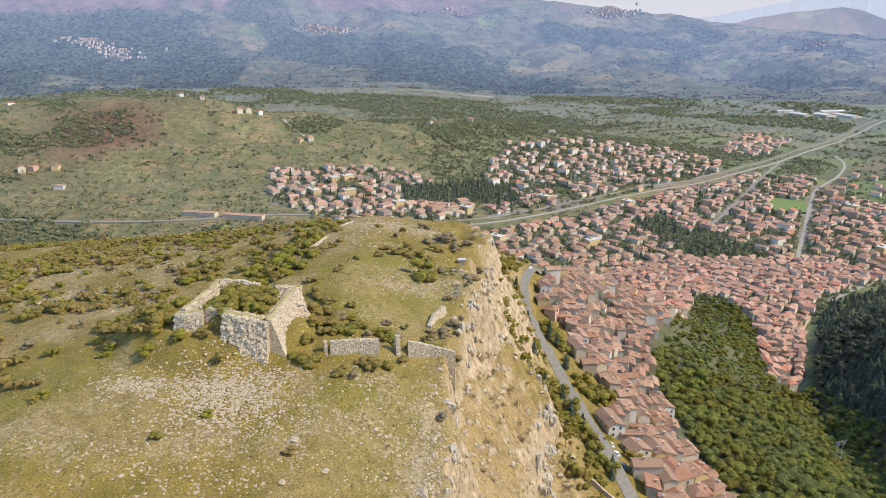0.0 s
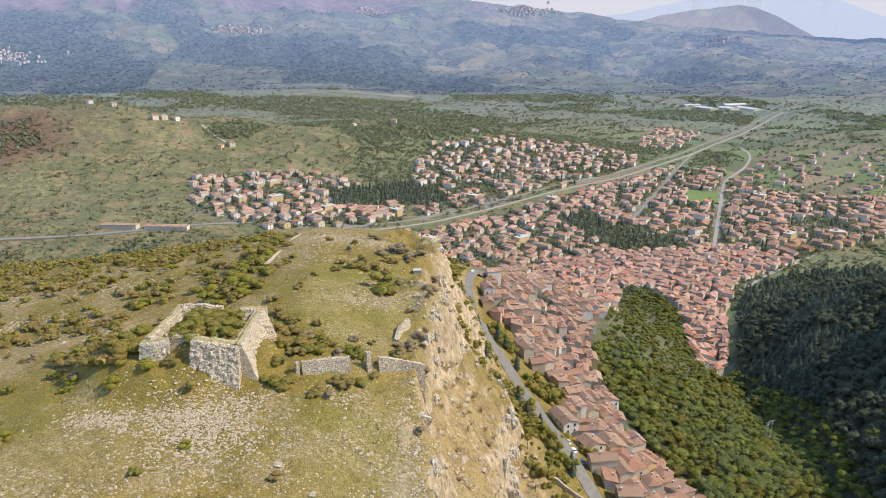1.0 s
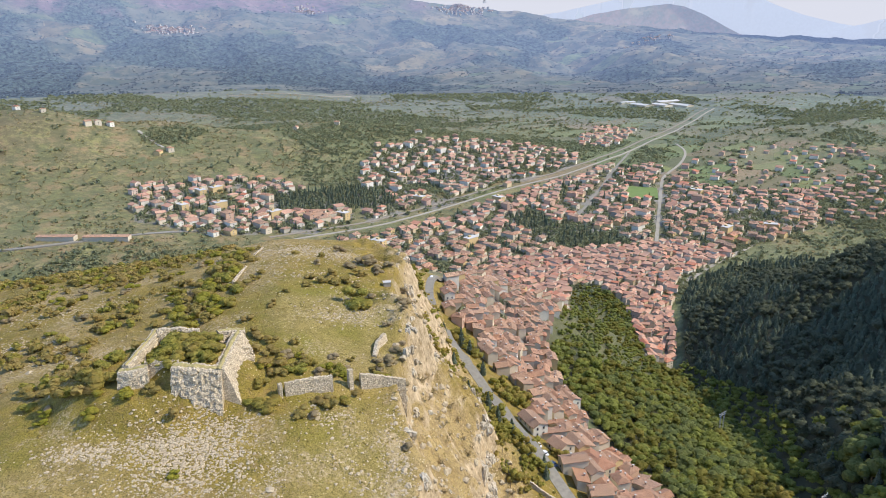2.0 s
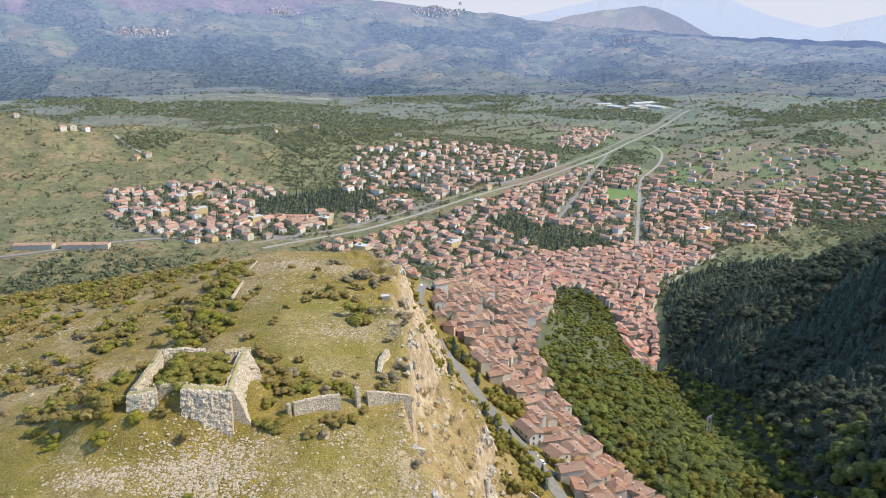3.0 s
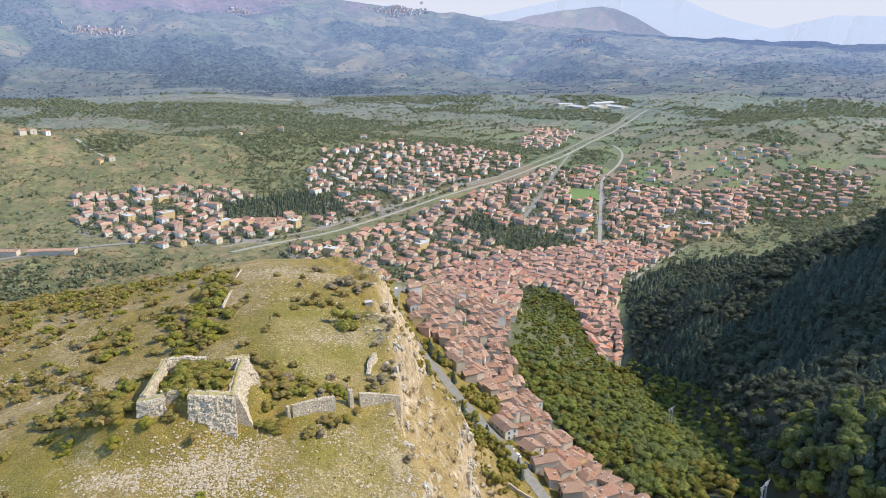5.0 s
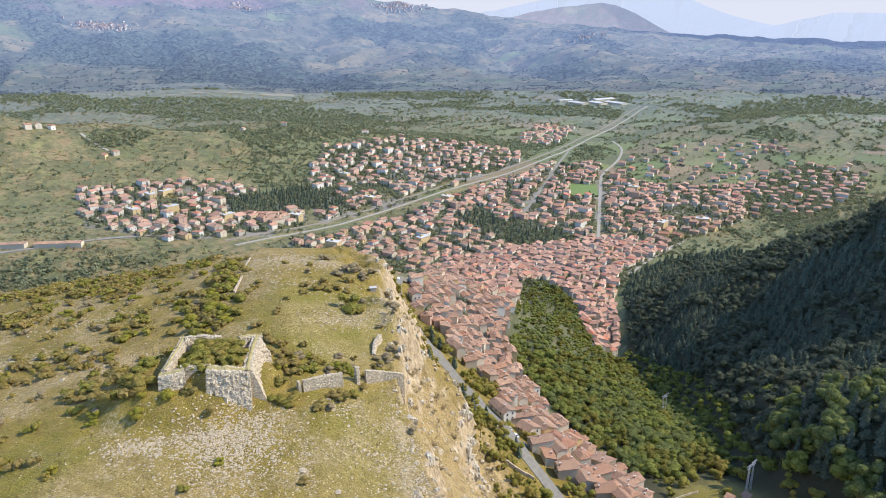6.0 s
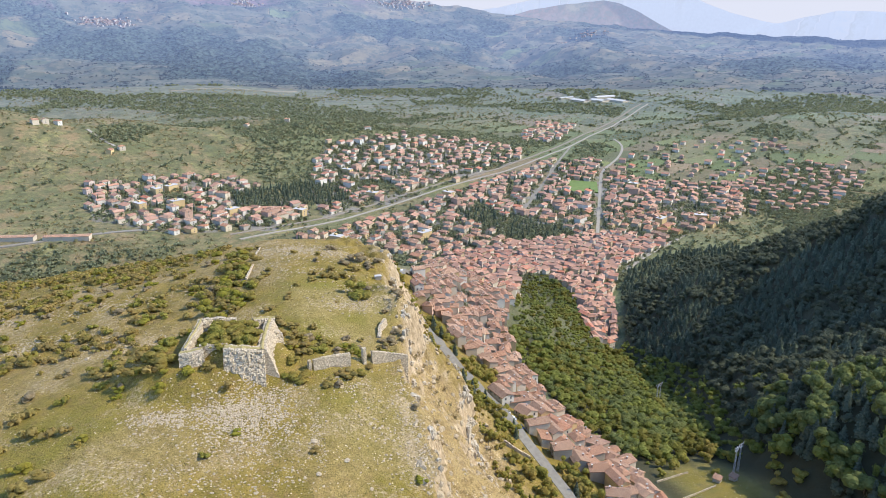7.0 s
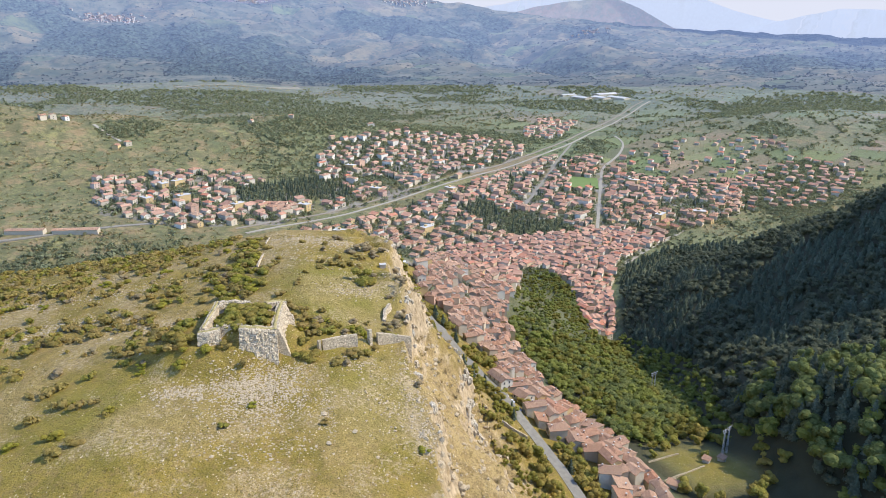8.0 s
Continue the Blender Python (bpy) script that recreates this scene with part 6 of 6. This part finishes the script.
# trees of the town: park conifers and garden trees
_spots = spaced(HR, PARK, 8.5, 900)
_kinds = [conifer_crown(HR, 70, 3.2, 13, 0.9) for _ in range(6)]
_x, _y = np.array(_spots).T
_x2, _y2 = np.array(spaced(HR, PLANTATION, 6, 2500)).T
_x3, _y3 = HR.uniform(-290, 900, 2600), HR.uniform(900, 1500, 2600)
_k = off_street(_x3, _y3, 10) & (inside(_x3, _y3, SOUTH) | inside(_x3, _y3, NORTH) | inside(_x3, _y3, WEST))
_x, _y = np.r_[_x, _x2, _x3[_k][::3]], np.r_[_y, _y2, _y3[_k][::3]]
stuff("park_conifers", scatter(HR, _kinds, _x, _y, height(_x, _y), HR.uniform(0.45, 1.15, len(_x))), M["pine"], "tall dark conifers in the town park and gardens", "conifers")
_x, _y = HR.uniform(-300, 1200, 24000), HR.uniform(700, 1600, 24000)
_keep = (inside(_x, _y, SOUTH) | inside(_x, _y, NORTH) | inside(_x, _y, WEST) | inside(_x, _y, EASTERN) | inside(_x, _y, UPPER_EDGE)) & off_street(_x, _y, 6)
_x, _y = _x[_keep], _y[_keep]
_x2, _y2 = HR.uniform(-70, 450, 6000), HR.uniform(300, 1280, 6000)
_keep = ((inside(_x2, _y2, BELT) | inside(_x2, _y2, ARM)) & (HR.rand(6000) < 0.3)) | ((inside(_x2, _y2, PARK) | inside(_x2, _y2, PLANTATION)) & (HR.rand(6000) < 0.8))
_x, _y = np.r_[_x, _x2[_keep]], np.r_[_y, _y2[_keep]]
_kinds = [broad_crown(HR, 26, 1.0, 1.7, 0.42, 5, 0.0, 0.5) for _ in range(8)]
stuff("garden_trees", scatter(HR, _kinds, _x, _y, height(_x, _y), HR.uniform(1.6, 4.6, len(_x))), M["far_leaf"], "small green garden trees between the houses", "trees")


# ---- power poles in the gorge ----
def pole(x, y, tall):
    root = tagged(new("power_pole"), "grey lattice power pole with cross-arms above the wood", "power pole", "power poles in the gorge")
    for sx, sy in ((-1, -1), (1, -1), (1, 1), (-1, 1)):
        p, q = Vector((sx * 0.45, sy * 0.45, -1)), Vector((sx * 0.16, sy * 0.16, tall))
        bm = bmesh.new()
        bmesh.ops.create_cone(bm, cap_ends=True, segments=6, radius1=0.09, radius2=0.06, depth=(q - p).length)
        me = bpy.data.meshes.new("leg")
        bm.to_mesh(me)
        bm.free()
        me.materials.append(M["steel"])
        child("leg", me, root, m=Matrix.Translation((p + q) / 2) @ (q - p).to_track_quat("Z", "Y").to_matrix().to_4x4())
    for z, w in ((tall - 0.3, 4.4), (tall - 2.0, 3.0)):
        child("cross_arm", box("cross_arm", w, 0.2, 0.2, M["steel"], (0, 0, z)), root)
        for u in (-0.45, 0, 0.45):
            child("insulator", box("insulator", 0.2, 0.2, 0.6, M["concrete"], (u * w, 0, z + 0.5)), root)
    for z in np.arange(2, tall - 3, 2.2):
        child("brace", box("brace", 0.9 - 0.035 * z, 0.08, 0.08, M["steel"], (0, -0.45 + 0.29 * z / tall, z)), root)
    root.matrix_basis = pose(x, y, zat(x, y), 0, 0, 20)


for x, y in ((181, 218), (187, 222), (228, 358), (236, 366)):
    pole(x, y, 17)


# ---- parked cars and the van on the hill road ----
def car(x, y, turn, paint, label, van=False):
    root = tagged(new("van" if van else "car"), label, "van" if van else "car")
    L, W, H = (5.4, 2.0, 2.3) if van else (4.1, 1.75, 1.45)
    bm = bmesh.new()
    bmesh.ops.create_cube(bm, size=1, matrix=Matrix.Translation((0, 0, 0.62)) @ Matrix.Diagonal((W, L, 0.75, 1)))
    bmesh.ops.bevel(bm, geom=bm.edges[:], offset=0.14, segments=2, affect="EDGES")
    part("body", bm, paint, root)
    bm = bmesh.new()
    bmesh.ops.create_cube(bm, size=1, matrix=Matrix.Translation((0, -0.2, (H + 0.95) / 2)) @ Matrix.Diagonal((W * 0.88, L * (0.8 if van else 0.52), H - 0.95, 1)))
    for v in bm.verts:
        if v.co.z > 1.1:
            v.co.y *= 0.85
    bmesh.ops.bevel(bm, geom=bm.edges[:], offset=0.1, segments=2, affect="EDGES")
    part("cabin", bm, M["window"] if not van else paint, root)
    part("roof_panel", box_bm(W * 0.8, L * 0.4, 0.06, (0, -0.2, H)), paint, root)
    for sx in (-1, 1):
        for sy in (-1, 1):
            bm = bmesh.new()
            bmesh.ops.create_cone(bm, cap_ends=True, segments=14, radius1=0.33, radius2=0.33, depth=0.22, matrix=Matrix.Translation((sx * W * 0.46, sy * L * 0.31, 0.33)) @ Matrix.Rotation(radians(90), 4, "Y"))
            part("wheel", bm, M["rubber"], root)
    root.matrix_basis = pose(x, y, zat(x, y) + 0.3, 0, 0, turn)


def box_bm(sx, sy, sz, at):
    bm = bmesh.new()
    bmesh.ops.create_cube(bm, size=1, matrix=Matrix.Translation(at) @ Matrix.Diagonal((sx, sy, sz, 1)))
    return bm


car(59.5, 459, -20, M["paint_white"], "white delivery van on the hill road", True)
car(50, 404, 0, M["paint_dark"], "dark small car driving on the hill road")
car(73.2, 259, 12, M["paint_white"], "white small car parked beside a house")
car(74.6, 252, 12, M["paint_blue"], "blue grey small car parked beside a house")
car(72, 265, 12, M["paint_white"], "white small car parked by the road")


# ---- garden sheds and terraces at the foot of the gorge ----
for x, y, turn, w, d in ((168, 214, 30, 2.6, 3.6), (177, 213, 20, 2.8, 3.4), (136, 197, 40, 3.4, 5)):
    shed = house("garden_shed", w, d, 2.6, 0.7, "shed", "grey_wall", "roof", "small weathered garden shed with a patched sloping roof", "shed", "sheds in the garden", 1.5, 1, (1, 0, 0, 0), 0, 1)
    shed.matrix_basis = pose(x, y, zat(x, y), 0, 0, turn)
garden_wall = tagged(new("garden_wall"), "low pale stone terrace wall in the garden", "stone wall")
child("wall_stretch", rubble_wall("wall_stretch", [(138, 222), (149, 225), (160, 227)], 0.5, 0.8, [zat(138, 222) + 0.9, zat(149, 225) + 0.9, zat(160, 227) + 0.9], RR, 0.1, batter=0.03), garden_wall)
child("wall_stretch", rubble_wall("wall_stretch", [(133, 201), (149, 206), (164, 210)], 0.5, 0.8, [zat(133, 201) + 0.8, zat(149, 206) + 0.8, zat(164, 210) + 0.8], RR, 0.1, batter=0.03), garden_wall)
bank_wall = tagged(new("bank_wall"), "pale retaining wall on the bank above the hill road", "stone wall")
child("wall_stretch", rubble_wall("wall_stretch", [(56, 229), (62, 226), (68, 224)], 0.8, 1.5, [zat(56, 229) + 1.8, zat(62, 226) + 1.9, zat(68, 224) + 1.6], RR, 0.1, batter=0.03), bank_wall)
for x, y, s in ((141, 193, 3.6), (146, 188, 3.0), (170, 176, 3.8), (176, 181, 3.0), (173, 221, 2.2), (157, 235, 3.0), (150, 238, 2.6), (187, 244, 3.6), (180, 240, 3.0), (166, 241, 3.2), (192, 236, 3.4), (188, 196, 2.8), (194, 206, 3.2), (145, 228, 2.2), (152, 182, 2.6), (196, 190, 3.4), (184, 184, 3.0)):
    tree("broad", x, y, s, "leafy fruit tree in the garden by the gorge", "garden trees")


# ---- guard rail and rockfall fence ----
def posts(name, line, step, tall, material, label, category, rail):
    root = tagged(new(name), label, category)
    post, bar = box("post", 0.14, 0.14, tall + 0.6, material, (0, 0, tall / 2 - 0.3)), None
    xy, _ = along(line, step)
    for (x, y), (u, v) in zip(xy[:-1], xy[1:]):
        z0, z1 = zat(x, y) + 0.2, zat(u, v) + 0.2
        child("post", post, root, m=pose(x, y, z0))
        if rail:
            p, q = Vector((x, y, z0 + tall - 0.15)), Vector((u, v, z1 + tall - 0.15))
            child("rail", box("rail", 0.08, (q - p).length, 0.3, material), root, m=Matrix.Translation((p + q) / 2) @ (q - p).to_track_quat("Y", "Z").to_matrix().to_4x4())


posts("guard_rail", [(x + 3.4, y) for x, y in ROAD[3:11]], 4.0, 0.8, M["steel"], "grey steel guard rail along the hill road", "guard rail", True)
posts("rockfall_fence", [(44, 205), (48, 232), (47, 262), (52, 285)], 5.0, 3.2, M["bark"], "row of dark rockfall fence posts on the slope", "fence", False)
